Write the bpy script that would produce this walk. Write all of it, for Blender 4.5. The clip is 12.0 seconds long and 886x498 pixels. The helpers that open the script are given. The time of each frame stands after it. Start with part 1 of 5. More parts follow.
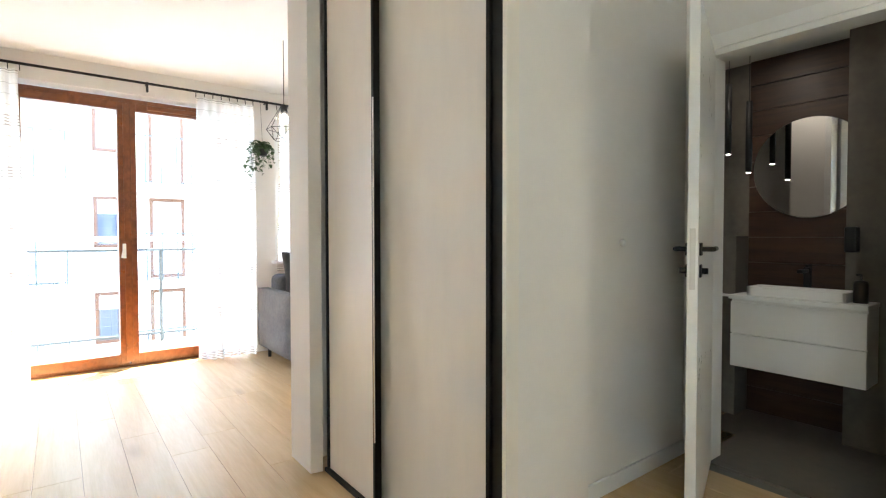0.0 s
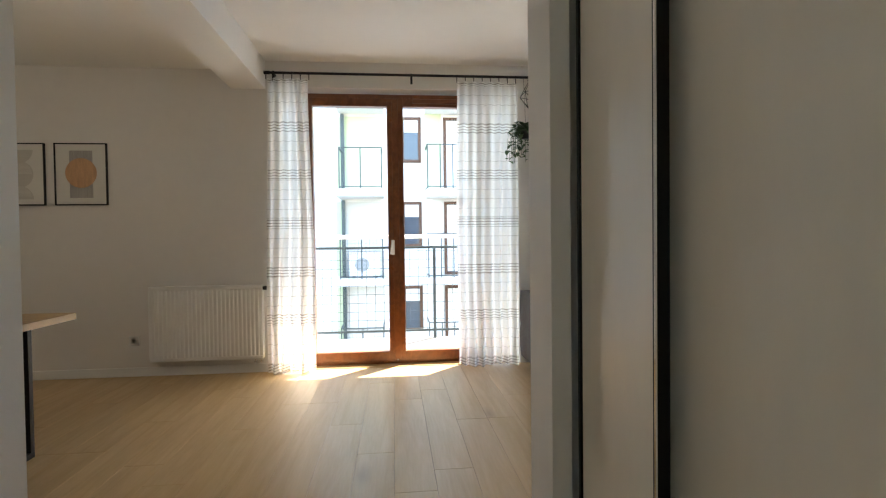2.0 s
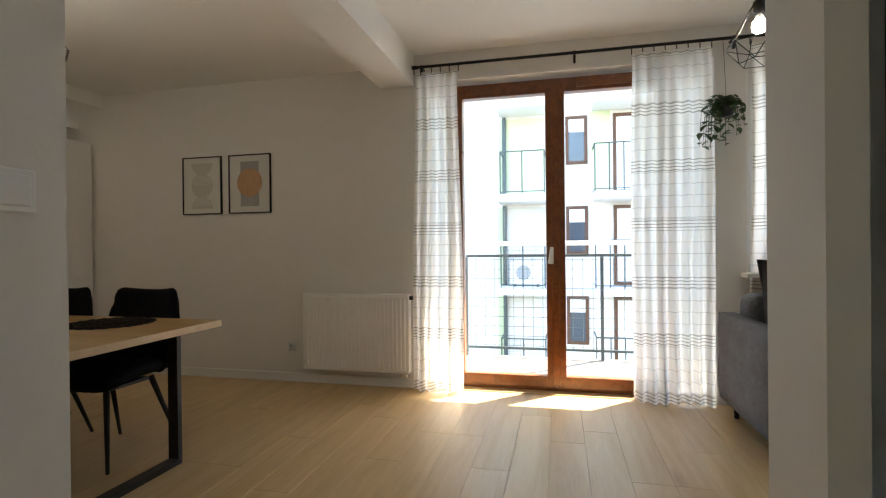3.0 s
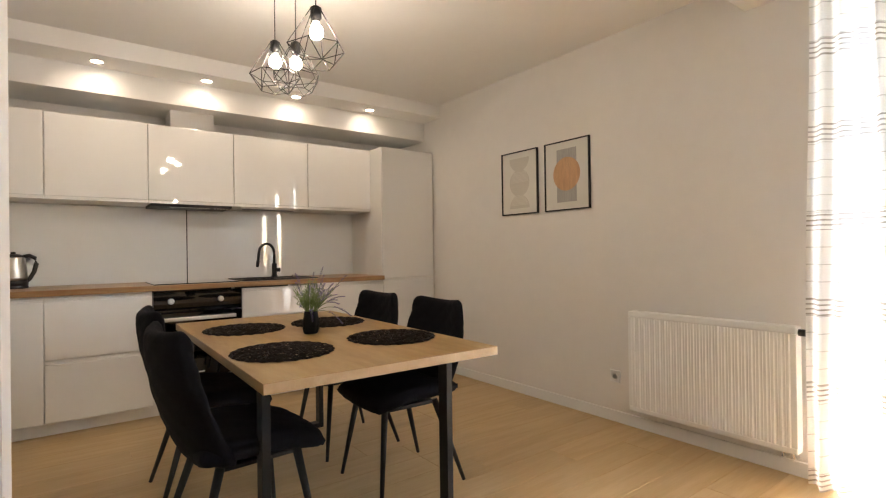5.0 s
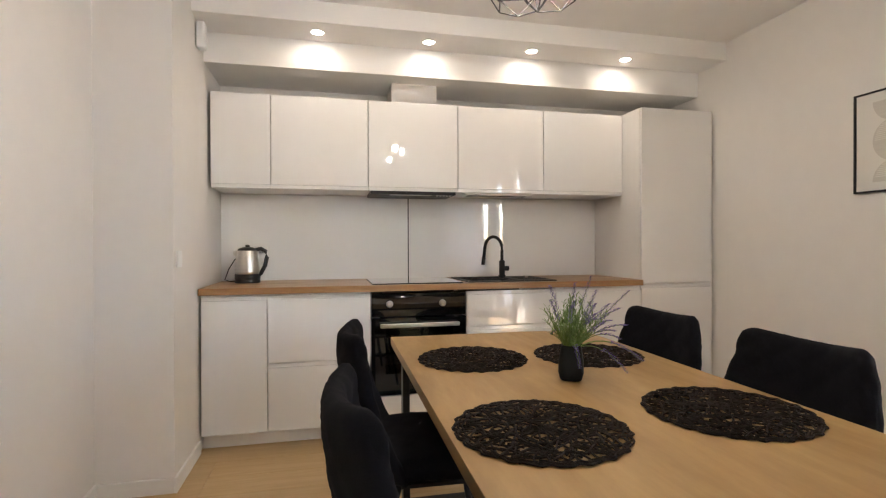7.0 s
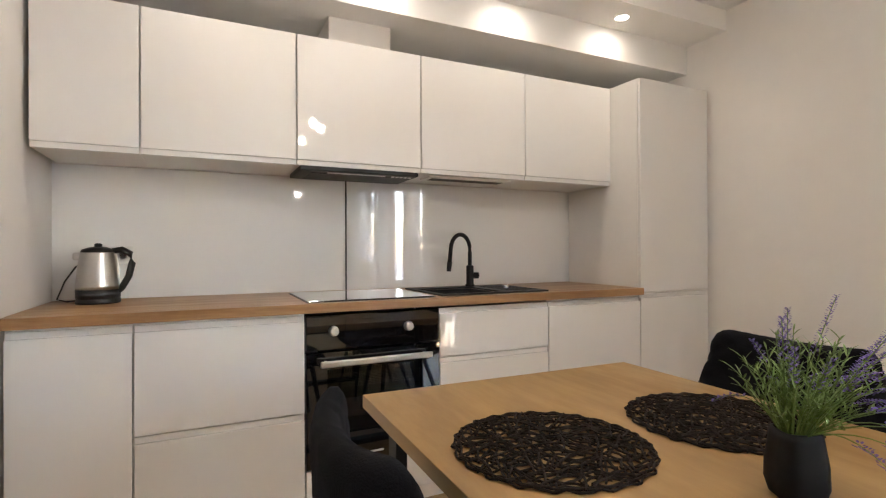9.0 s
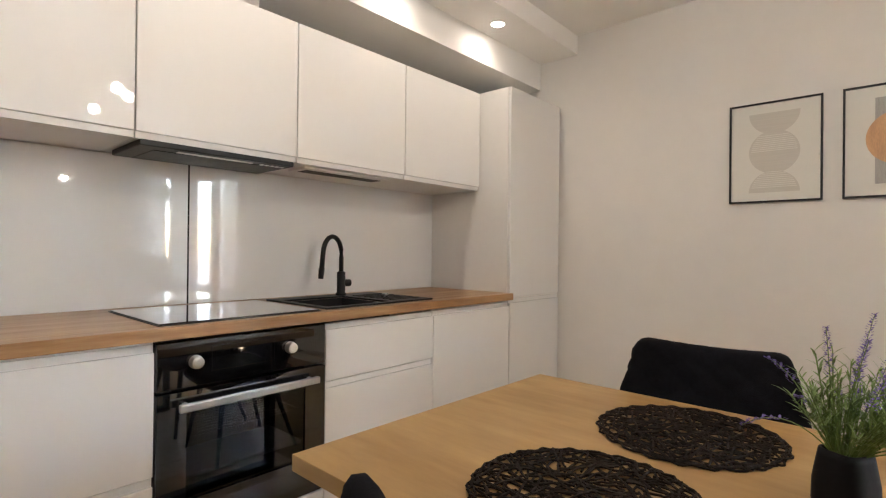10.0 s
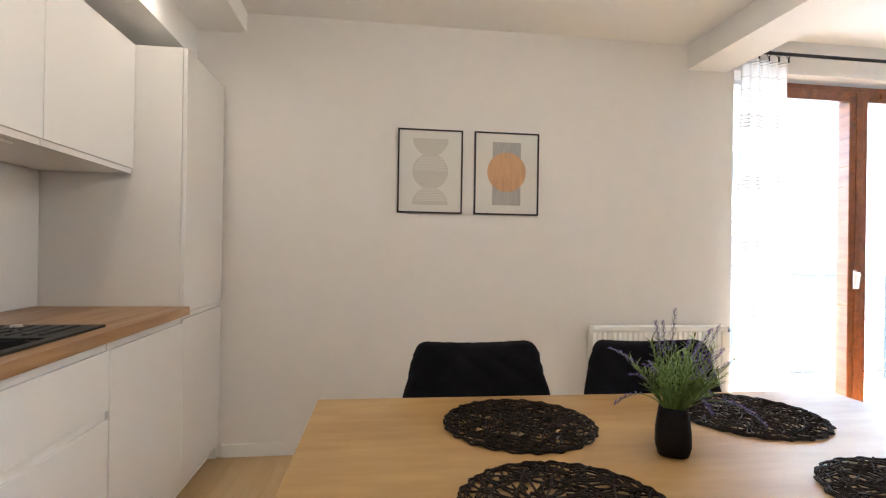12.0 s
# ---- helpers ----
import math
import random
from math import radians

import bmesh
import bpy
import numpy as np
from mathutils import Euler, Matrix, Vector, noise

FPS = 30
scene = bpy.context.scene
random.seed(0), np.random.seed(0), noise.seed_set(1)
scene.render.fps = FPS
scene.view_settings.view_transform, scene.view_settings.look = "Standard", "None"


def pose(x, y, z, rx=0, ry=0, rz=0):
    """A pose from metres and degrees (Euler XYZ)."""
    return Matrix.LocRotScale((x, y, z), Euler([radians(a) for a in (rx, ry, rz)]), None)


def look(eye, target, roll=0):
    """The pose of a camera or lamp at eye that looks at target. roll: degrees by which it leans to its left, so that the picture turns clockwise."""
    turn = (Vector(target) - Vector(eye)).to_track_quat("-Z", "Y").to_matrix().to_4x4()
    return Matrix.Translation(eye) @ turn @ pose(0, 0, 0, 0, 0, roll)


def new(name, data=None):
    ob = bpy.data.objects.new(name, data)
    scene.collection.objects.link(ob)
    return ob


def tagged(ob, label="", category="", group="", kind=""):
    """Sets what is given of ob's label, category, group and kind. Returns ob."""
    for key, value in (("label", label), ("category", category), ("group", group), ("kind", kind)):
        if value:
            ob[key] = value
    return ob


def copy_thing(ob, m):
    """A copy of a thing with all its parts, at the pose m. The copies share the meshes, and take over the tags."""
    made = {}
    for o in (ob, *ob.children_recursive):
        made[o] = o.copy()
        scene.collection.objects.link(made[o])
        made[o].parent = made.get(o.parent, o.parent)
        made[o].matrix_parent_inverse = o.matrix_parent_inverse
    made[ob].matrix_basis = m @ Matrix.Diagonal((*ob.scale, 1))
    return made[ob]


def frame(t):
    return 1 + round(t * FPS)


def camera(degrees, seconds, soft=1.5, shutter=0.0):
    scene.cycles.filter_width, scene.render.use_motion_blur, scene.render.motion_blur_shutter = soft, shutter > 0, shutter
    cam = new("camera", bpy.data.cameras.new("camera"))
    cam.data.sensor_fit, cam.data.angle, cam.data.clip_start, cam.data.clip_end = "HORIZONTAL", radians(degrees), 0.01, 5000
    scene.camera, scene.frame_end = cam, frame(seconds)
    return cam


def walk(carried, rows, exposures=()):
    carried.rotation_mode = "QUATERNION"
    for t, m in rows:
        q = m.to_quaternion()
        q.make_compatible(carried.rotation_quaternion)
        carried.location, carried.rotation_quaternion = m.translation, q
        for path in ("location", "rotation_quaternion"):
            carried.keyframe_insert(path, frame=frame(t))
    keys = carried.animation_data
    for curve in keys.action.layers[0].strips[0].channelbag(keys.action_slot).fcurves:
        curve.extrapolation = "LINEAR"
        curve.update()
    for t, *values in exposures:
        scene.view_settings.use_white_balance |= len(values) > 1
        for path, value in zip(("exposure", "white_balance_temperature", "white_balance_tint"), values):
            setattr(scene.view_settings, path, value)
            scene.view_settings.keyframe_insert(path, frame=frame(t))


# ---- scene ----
cam = camera(83.0, 12.0, soft=1.2)
PATH = [
    (0, (-0.204, 0.259, 1.173), (1.012, 1.846, 1.121), -0.1),
    (0.5, (-0.068, 0.419, 1.162), (0.827, 2.207, 1.131), -0.2),
    (1, (0.052, 0.600, 1.157), (0.765, 2.468, 1.123), -0.0),
    (1.5, (0.151, 0.755, 1.147), (0.642, 2.693, 1.097), -0.5),
    (2, (0.266, 1.045, 1.119), (0.459, 3.035, 1.077), -0.7),
    (2.5, (0.315, 1.312, 1.098), (0.170, 3.306, 1.083), -1.0),
    (3, (0.312, 1.601, 1.117), (-0.141, 3.549, 1.110), -0.6),
    (3.5, (0.321, 1.850, 1.187), (-0.495, 3.676, 1.159), -1.2),
    (5.5, (-0.123, 2.633, 1.129), (-1.882, 3.584, 1.145), -0.4),
    (6, (-0.375, 2.649, 1.137), (-2.248, 3.350, 1.139), -0.4),
    (6.5, (-0.620, 2.677, 1.172), (-2.554, 3.190, 1.159), -0.2),
    (7, (-0.880, 2.755, 1.167), (-2.830, 3.199, 1.154), -0.2),
    (8.8, (-1.790, 2.635, 1.148), (-3.627, 3.424, 1.152), -0.2),
    (9, (-1.865, 2.635, 1.145), (-3.671, 3.494, 1.149), -0.2),
    (9.5, (-2.087, 2.558, 1.173), (-3.689, 3.755, 1.168), 0.4),
    (10, (-2.309, 2.459, 1.167), (-3.642, 3.950, 1.174), 0.6),
    (10.5, (-2.472, 2.373, 1.183), (-3.475, 4.104, 1.185), 0.9),
    (11, (-2.684, 2.378, 1.165), (-3.306, 4.279, 1.161), 0.9),
    (11.5, (-2.876, 2.369, 1.188), (-3.070, 4.360, 1.189), 1.1),
    (12, (-3.061, 2.418, 1.205), (-2.797, 4.400, 1.210), 0.9),
]
walk(cam, [(t, look(eye, target, roll)) for t, eye, target, roll in PATH],
     exposures=[(0.0, 5.15, 6500, 10), (0.6, 4.75, 6500, 9), (1.5, 3.85, 6700, 8), (2.5, 3.42, 6900, 7), (3.7, 3.45, 7000, 9), (5.3, 4.95, 7050, 13), (6.5, 5.02, 6450, 12), (9.0, 5.05, 6350, 12), (10.5, 5.17, 6250, 12), (11.5, 5.28, 6150, 11), (12.0, 5.15, 6150, 11)])

# ---- world, sun and lamps ----
SUN_AZ, SUN_EL = 46.0, 47.0      # degrees from +y towards +x, and above the horizon
world = bpy.data.worlds.new("sky")
scene.world = world
world.use_nodes = True
wn = world.node_tree.nodes
sky = wn.new("ShaderNodeTexSky")
sky.sky_type = 'NISHITA'
sky.sun_disc = False
sky.sun_elevation = radians(SUN_EL)
sky.sun_rotation = radians(SUN_AZ)
world.node_tree.links.new(sky.outputs["Color"], wn["Background"].inputs["Color"])
wn["Background"].inputs["Strength"].default_value = 0.15
sun = new("sun", bpy.data.lights.new("sun", 'SUN'))
sun.data.energy, sun.data.angle, sun.data.color = 4.0, radians(0.5), (1.0, 0.95, 0.87)
sd = Vector((math.sin(radians(SUN_AZ)) * math.cos(radians(SUN_EL)), math.cos(radians(SUN_AZ)) * math.cos(radians(SUN_EL)), math.sin(radians(SUN_EL))))
sun.matrix_world = look(sd * 30, (0, 0, 0))
BULB_STRENGTH, SPOT_WATTS = 8.5, 0.07
WARM = (1.0, 0.90, 0.77)


# ---- materials ----
def mat(name, colour, rough=0.6, metal=0.0, vary=0.0, scale=8.0, bump=0.0, bscale=60.0, stretch=(1, 1, 1), coat=0.0, spec=0.5, dark=None):
    """A principled material with colour variation at two scales and a fine bump."""
    m = bpy.data.materials.new(name)
    m.use_nodes = True
    nt = m.node_tree
    n, l = nt.nodes, nt.links
    b = n["Principled BSDF"]
    b.inputs["Base Color"].default_value = (*colour, 1)
    b.inputs["Roughness"].default_value = rough
    b.inputs["Metallic"].default_value = metal
    b.inputs["Coat Weight"].default_value = coat
    b.inputs["Coat Roughness"].default_value = 0.008
    b.inputs["Specular IOR Level"].default_value = spec
    tc = n.new("ShaderNodeTexCoord")
    mp = n.new("ShaderNodeMapping")
    mp.inputs["Scale"].default_value = stretch
    l.new(tc.outputs["Object"], mp.inputs["Vector"])
    if vary:
        big, fine = n.new("ShaderNodeTexNoise"), n.new("ShaderNodeTexNoise")
        big.inputs["Scale"].default_value = scale
        big.inputs["Detail"].default_value = 4
        fine.inputs["Scale"].default_value = scale * 9
        fine.inputs["Detail"].default_value = 6
        for t in (big, fine):
            l.new(mp.outputs["Vector"], t.inputs["Vector"])
        add = n.new("ShaderNodeMath")
        add.operation = 'ADD'
        l.new(big.outputs["Fac"], add.inputs[0])
        l.new(fine.outputs["Fac"], add.inputs[1])
        ramp = n.new("ShaderNodeMapRange")
        ramp.inputs[1].default_value, ramp.inputs[2].default_value = 0.65, 1.35
        l.new(add.outputs[0], ramp.inputs[0])
        mix = n.new("ShaderNodeMix")
        mix.data_type = 'RGBA'
        lo = dark or tuple(c * (1 - vary) for c in colour)
        mix.inputs[6].default_value = (*lo, 1)
        mix.inputs[7].default_value = (*[min(1, c * (1 + vary * 0.5)) for c in colour], 1)
        l.new(ramp.outputs[0], mix.inputs[0])
        l.new(mix.outputs[2], b.inputs["Base Color"])
        rr = n.new("ShaderNodeMapRange")
        rr.inputs[3].default_value, rr.inputs[4].default_value = rough * 0.88, min(1, rough * 1.12)
        l.new(add.outputs[0], rr.inputs[0])
        rr.inputs[1].default_value, rr.inputs[2].default_value = 0.6, 1.4
        l.new(rr.outputs[0], b.inputs["Roughness"])
    if bump:
        bt, bp = n.new("ShaderNodeTexNoise"), n.new("ShaderNodeBump")
        bt.inputs["Scale"].default_value = bscale
        bt.inputs["Detail"].default_value = 5
        l.new(mp.outputs["Vector"], bt.inputs["Vector"])
        bp.inputs["Strength"].default_value = bump
        bp.inputs["Distance"].default_value = 0.004
        l.new(bt.outputs["Fac"], bp.inputs["Height"])
        l.new(bp.outputs["Normal"], b.inputs["Normal"])
    return m


def wood(name, light, dark, rough, axis="x", scale=1.0, knots=0.0, per_object=0.0, coat=0.0, across=11.0):
    """Wood with long grain along one axis, broad figure, knots, and a change from board to board."""
    m = bpy.data.materials.new(name)
    m.use_nodes = True
    nt = m.node_tree
    n, l = nt.nodes, nt.links
    b = n["Principled BSDF"]
    b.inputs["Coat Weight"].default_value = coat
    tc, mp, oi = n.new("ShaderNodeTexCoord"), n.new("ShaderNodeMapping"), n.new("ShaderNodeObjectInfo")
    s = {"x": (0.9, across, across), "y": (across, 0.9, across)}[axis]
    mp.inputs["Scale"].default_value = [c * scale for c in s]
    off = n.new("ShaderNodeVectorMath")
    off.operation = 'MULTIPLY_ADD'
    comb = n.new("ShaderNodeCombineXYZ")
    for k in range(3):
        l.new(oi.outputs["Random"], comb.inputs[k])
    off.inputs[1].default_value = (37, 53, 11)
    l.new(comb.outputs[0], off.inputs[0])
    l.new(tc.outputs["Object"], off.inputs[2])
    l.new(off.outputs[0], mp.inputs["Vector"])
    grain, fig = n.new("ShaderNodeTexNoise"), n.new("ShaderNodeTexNoise")
    grain.inputs["Scale"].default_value, grain.inputs["Detail"].default_value, grain.inputs["Roughness"].default_value = 9, 8, 0.65
    fig.inputs["Scale"].default_value, fig.inputs["Detail"].default_value, fig.inputs["Distortion"].default_value = 1.3, 3, 0.9
    for t in (grain, fig):
        l.new(mp.outputs["Vector"], t.inputs["Vector"])
    add = n.new("ShaderNodeMath")
    add.operation = 'MULTIPLY_ADD'
    add.inputs[1].default_value = 0.55
    l.new(grain.outputs["Fac"], add.inputs[0])
    l.new(fig.outputs["Fac"], add.inputs[2])
    ramp = n.new("ShaderNodeMapRange")
    ramp.inputs[1].default_value, ramp.inputs[2].default_value = 0.55, 1.0
    l.new(add.outputs[0], ramp.inputs[0])
    mix = n.new("ShaderNodeMix")
    mix.data_type = 'RGBA'
    mix.inputs[6].default_value, mix.inputs[7].default_value = (*dark, 1), (*light, 1)
    l.new(ramp.outputs[0], mix.inputs[0])
    out = mix.outputs[2]
    if per_object:
        hs, v = n.new("ShaderNodeHueSaturation"), n.new("ShaderNodeMapRange")
        v.inputs[3].default_value, v.inputs[4].default_value = 1 - per_object, 1 + per_object
        l.new(oi.outputs["Random"], v.inputs[0])
        l.new(v.outputs[0], hs.inputs["Value"])
        l.new(out, hs.inputs["Color"])
        out = hs.outputs[0]
    if knots:
        vo, km, kx = n.new("ShaderNodeTexVoronoi"), n.new("ShaderNodeMapRange"), n.new("ShaderNodeMix")
        kmp = n.new("ShaderNodeMapping")
        kmp.inputs["Scale"].default_value = {"x": (1.1, 3.2, 3.2), "y": (3.2, 1.1, 3.2)}[axis]
        l.new(off.outputs[0], kmp.inputs["Vector"])
        l.new(kmp.outputs[0], vo.inputs["Vector"])
        vo.inputs["Scale"].default_value = 0.75
        km.inputs[1].default_value, km.inputs[2].default_value = 0.0, 0.13
        km.inputs[3].default_value, km.inputs[4].default_value = knots, 0
        l.new(vo.outputs["Distance"], km.inputs[0])
        kx.data_type = 'RGBA'
        kx.inputs[7].default_value = (*[c * 0.35 for c in dark], 1)
        l.new(km.outputs[0], kx.inputs[0])
        l.new(out, kx.inputs[6])
        out = kx.outputs[2]
    l.new(out, b.inputs["Base Color"])
    rr = n.new("ShaderNodeMapRange")
    rr.inputs[3].default_value, rr.inputs[4].default_value = rough + 0.08, rough - 0.06
    l.new(add.outputs[0], rr.inputs[0])
    l.new(rr.outputs[0], b.inputs["Roughness"])
    bp = n.new("ShaderNodeBump")
    bp.inputs["Strength"].default_value, bp.inputs["Distance"].default_value = 0.12, 0.002
    l.new(grain.outputs["Fac"], bp.inputs["Height"])
    l.new(bp.outputs["Normal"], b.inputs["Normal"])
    return m


def glow(name, colour, strength):
    m = bpy.data.materials.new(name)
    m.use_nodes = True
    b = m.node_tree.nodes["Principled BSDF"]
    b.inputs["Base Color"].default_value = (*colour, 1)
    b.inputs["Emission Color"].default_value = (*colour, 1)
    b.inputs["Emission Strength"].default_value = strength
    return m


def glass(name, tint=(1, 1, 1), gloss=0.08):
    """A thin pane: mostly clear, with a mirror gloss that grows at grazing angles."""
    m = bpy.data.materials.new(name)
    m.use_nodes = True
    n, l = m.node_tree.nodes, m.node_tree.links
    n.remove(n["Principled BSDF"])
    tr, gl, mx = n.new("ShaderNodeBsdfTransparent"), n.new("ShaderNodeBsdfGlossy"), n.new("ShaderNodeMixShader")
    lw, pw, ad = n.new("ShaderNodeLayerWeight"), n.new("ShaderNodeMath"), n.new("ShaderNodeMath")
    pw.operation, ad.operation = 'POWER', 'MULTIPLY_ADD'
    pw.inputs[1].default_value = 5.0
    ad.inputs[1].default_value, ad.inputs[2].default_value = 0.9, gloss / 2
    tr.inputs[0].default_value = (*tint, 1)
    gl.inputs["Roughness"].default_value = 0.01
    l.new(lw.outputs["Facing"], pw.inputs[0])
    l.new(pw.outputs[0], ad.inputs[0])
    l.new(ad.outputs[0], mx.inputs[0])
    l.new(tr.outputs[0], mx.inputs[1])
    l.new(gl.outputs[0], mx.inputs[2])
    l.new(mx.outputs[0], n["Material Output"].inputs["Surface"])
    return m


def sheer(name):
    """Sheer white curtain cloth with bands of fine grey-brown woven stripes."""
    m = bpy.data.materials.new(name)
    m.use_nodes = True
    n, l = m.node_tree.nodes, m.node_tree.links
    n.remove(n["Principled BSDF"])
    tc, sep = n.new("ShaderNodeTexCoord"), n.new("ShaderNodeSeparateXYZ")
    l.new(tc.outputs["Object"], sep.inputs[0])

    def math2(op, a, bv):
        x = n.new("ShaderNodeMath")
        x.operation = op
        for k, v in enumerate((a, bv)):
            if isinstance(v, float):
                x.inputs[k].default_value = v
            else:
                l.new(v, x.inputs[k])
        return x.outputs[0]
    z = sep.outputs["Z"]
    band = math2('FRACT', math2('DIVIDE', z, 0.405), 0.0)             # broad repeat
    inband = math2('LESS_THAN', band, 0.23)
    fine = math2('LESS_THAN', math2('FRACT', math2('DIVIDE', z, 0.0233), 0.0), 0.33)
    thin = math2('LESS_THAN', math2('FRACT', math2('DIVIDE', z, 0.081), 0.0), 0.05)
    wob = n.new("ShaderNodeTexNoise")
    wob.inputs["Scale"].default_value = 14
    l.new(tc.outputs["Object"], wob.inputs["Vector"])
    stripe = math2('MAXIMUM', math2('MULTIPLY', inband, fine), math2('MULTIPLY', thin, 0.7))
    stripe = math2('MULTIPLY', stripe, math2('ADD', math2('MULTIPLY', wob.outputs["Fac"], 0.9), 0.35))
    col = n.new("ShaderNodeMix")
    col.data_type = 'RGBA'
    col.inputs[6].default_value, col.inputs[7].default_value = (0.93, 0.90, 0.85, 1), (0.36, 0.32, 0.265, 1)
    l.new(stripe, col.inputs[0])
    df, tl, tp = n.new("ShaderNodeBsdfDiffuse"), n.new("ShaderNodeBsdfTranslucent"), n.new("ShaderNodeBsdfTransparent")
    l.new(col.outputs[2], df.inputs[0])
    l.new(col.outputs[2], tl.inputs[0])
    m1, m2 = n.new("ShaderNodeMixShader"), n.new("ShaderNodeMixShader")
    m1.inputs[0].default_value = 0.78
    l.new(df.outputs[0], m1.inputs[1])
    l.new(tl.outputs[0], m1.inputs[2])
    weave = n.new("ShaderNodeTexNoise")
    weave.inputs["Scale"].default_value = 240
    l.new(tc.outputs["Object"], weave.inputs["Vector"])
    op = math2('ADD', math2('MULTIPLY', weave.outputs["Fac"], 0.16), 0.80)
    op = math2('MAXIMUM', op, math2('MULTIPLY', stripe, 0.9))
    l.new(op, m2.inputs[0])
    l.new(tp.outputs[0], m2.inputs[1])
    l.new(m1.outputs[0], m2.inputs[2])
    l.new(m2.outputs[0], n["Material Output"].inputs["Surface"])
    return m


PAINT = mat("wall_paint", (0.755, 0.725, 0.69), 0.75, vary=0.03, scale=1.2, bump=0.12, bscale=90)
CEIL = mat("ceiling_paint", (0.82, 0.81, 0.79), 0.85, vary=0.02, scale=1.0, bump=0.08, bscale=70)
SKIRT = mat("skirting_white", (0.80, 0.79, 0.77), 0.4, vary=0.03, scale=4)
GLOSS = mat("gloss_white_lacquer", (0.79, 0.78, 0.765), 0.4, vary=0.01, scale=2, coat=1.0, spec=0.05)
SATIN = mat("satin_white_board", (0.79, 0.77, 0.74), 0.32, vary=0.02, scale=3)
SPLASH = mat("white_glass_panel", (0.82, 0.82, 0.81), 0.05, vary=0.01, scale=2, coat=1.0, spec=0.5)
LEAFW = mat("door_white_foil", (0.78, 0.77, 0.75), 0.3, vary=0.03, scale=2.5)
CREAM = mat("wardrobe_cream_board", (0.78, 0.73, 0.66), 0.33, vary=0.05, scale=1.5, stretch=(1, 1, 0.3))
BLACK = mat("black_metal", (0.012, 0.012, 0.013), 0.42, vary=0.2, scale=20, spec=0.3)
DARKP = mat("black_profile", (0.006, 0.0055, 0.005), 0.45, vary=0.2, scale=10, spec=0.25)
CHROME = mat("chrome", (0.8, 0.8, 0.8), 0.12, metal=1.0, vary=0.04, scale=12)
STEEL = mat("brushed_steel", (0.62, 0.60, 0.57), 0.34, metal=1.0, vary=0.03, scale=6, stretch=(1, 1, 14))
BLACKGLASS = mat("black_glass", (0.006, 0.006, 0.007), 0.05, vary=0.1, scale=4, coat=1.0)
GRANITE = mat("black_granite_composite", (0.014, 0.014, 0.015), 0.5, vary=0.4, scale=60, bump=0.15, bscale=300)
PLASTIC = mat("black_plastic", (0.012, 0.012, 0.012), 0.35, vary=0.15, scale=12)
WPLAST = mat("white_plastic", (0.78, 0.78, 0.77), 0.35, vary=0.02, scale=10)
VELVET = mat("black_velvet", (0.008, 0.008, 0.011), 0.95, vary=0.5, scale=9, bump=0.35, bscale=350, spec=0.12)
VASE = mat("matt_black_ceramic", (0.006, 0.006, 0.008), 0.6, vary=0.15, scale=12, bump=0.08, bscale=80, spec=0.2)
RATTAN = mat("dark_brown_paper_cord", (0.016, 0.010, 0.007), 0.6, vary=0.5, scale=40, bump=0.4, bscale=200, spec=0.12)
STEMG = mat("leaf_green", (0.17, 0.265, 0.07), 0.55, vary=0.4, scale=30)
LEAFG = mat("dark_leaf_green", (0.05, 0.10, 0.03), 0.45, vary=0.5, scale=25)
LAVEN = mat("lavender_violet", (0.17, 0.12, 0.38), 0.75, vary=0.35, scale=60)
GREYVEL = mat("grey_velour", (0.135, 0.135, 0.14), 0.9, vary=0.35, scale=5, bump=0.25, bscale=160, spec=0.2)
DARKFAB = mat("charcoal_fabric", (0.02, 0.02, 0.022), 0.95, vary=0.3, scale=14, bump=0.3, bscale=250)
WHITEFAB = mat("white_fabric", (0.75, 0.74, 0.71), 0.9, vary=0.05, scale=12, bump=0.3, bscale=200)
WHITEMET = mat("white_enamel", (0.85, 0.845, 0.825), 0.5, vary=0.015, scale=4)
OAKW = wood("oak_floor_board", (0.56, 0.39, 0.20), (0.475, 0.315, 0.148), 0.40, "y", 1.0, knots=0.45, per_object=0.035)
COUNTERW = wood("oak_worktop", (0.42, 0.245, 0.11), (0.27, 0.135, 0.05), 0.38, "y", 1.4)
TABLEW = wood("oak_tabletop", (0.42, 0.265, 0.10), (0.285, 0.162, 0.055), 0.42, "x", 0.8, knots=0.9, across=4.5)
TABLEEDGE = wood("pale_oak_edge", (0.56, 0.40, 0.235), (0.48, 0.335, 0.185), 0.45, "x", 0.9)
PINE = wood("varnished_pine_frame", (0.25, 0.082, 0.026), (0.14, 0.042, 0.012), 0.33, "y", 1.2)
WALNUT = wood("dark_wood_tile", (0.066, 0.030, 0.016), (0.030, 0.013, 0.0075), 0.45, "y", 1.3)
STONE = mat("grey_stone_tile", (0.145, 0.125, 0.105), 0.5, vary=0.25, scale=2.2, bump=0.06, bscale=40)
GROUT = mat("grout", (0.16, 0.15, 0.14), 0.9, vary=0.1, scale=20)
MIRROR = mat("mirror_silver", (0.9, 0.9, 0.9), 0.01, metal=1.0)
RENDERW = mat("white_render", (0.80, 0.79, 0.76), 0.9, vary=0.04, scale=0.8, bump=0.2, bscale=50)
RENDERG = mat("green_render", (0.55, 0.62, 0.40), 0.9, vary=0.06, scale=0.8, bump=0.2, bscale=50)
CONC = mat("pale_concrete", (0.62, 0.61, 0.58), 0.9, vary=0.08, scale=2, bump=0.2, bscale=40)
RAILM = mat("grey_galvanised_steel", (0.055, 0.075, 0.08), 0.45, metal=0.2, vary=0.15, scale=10)
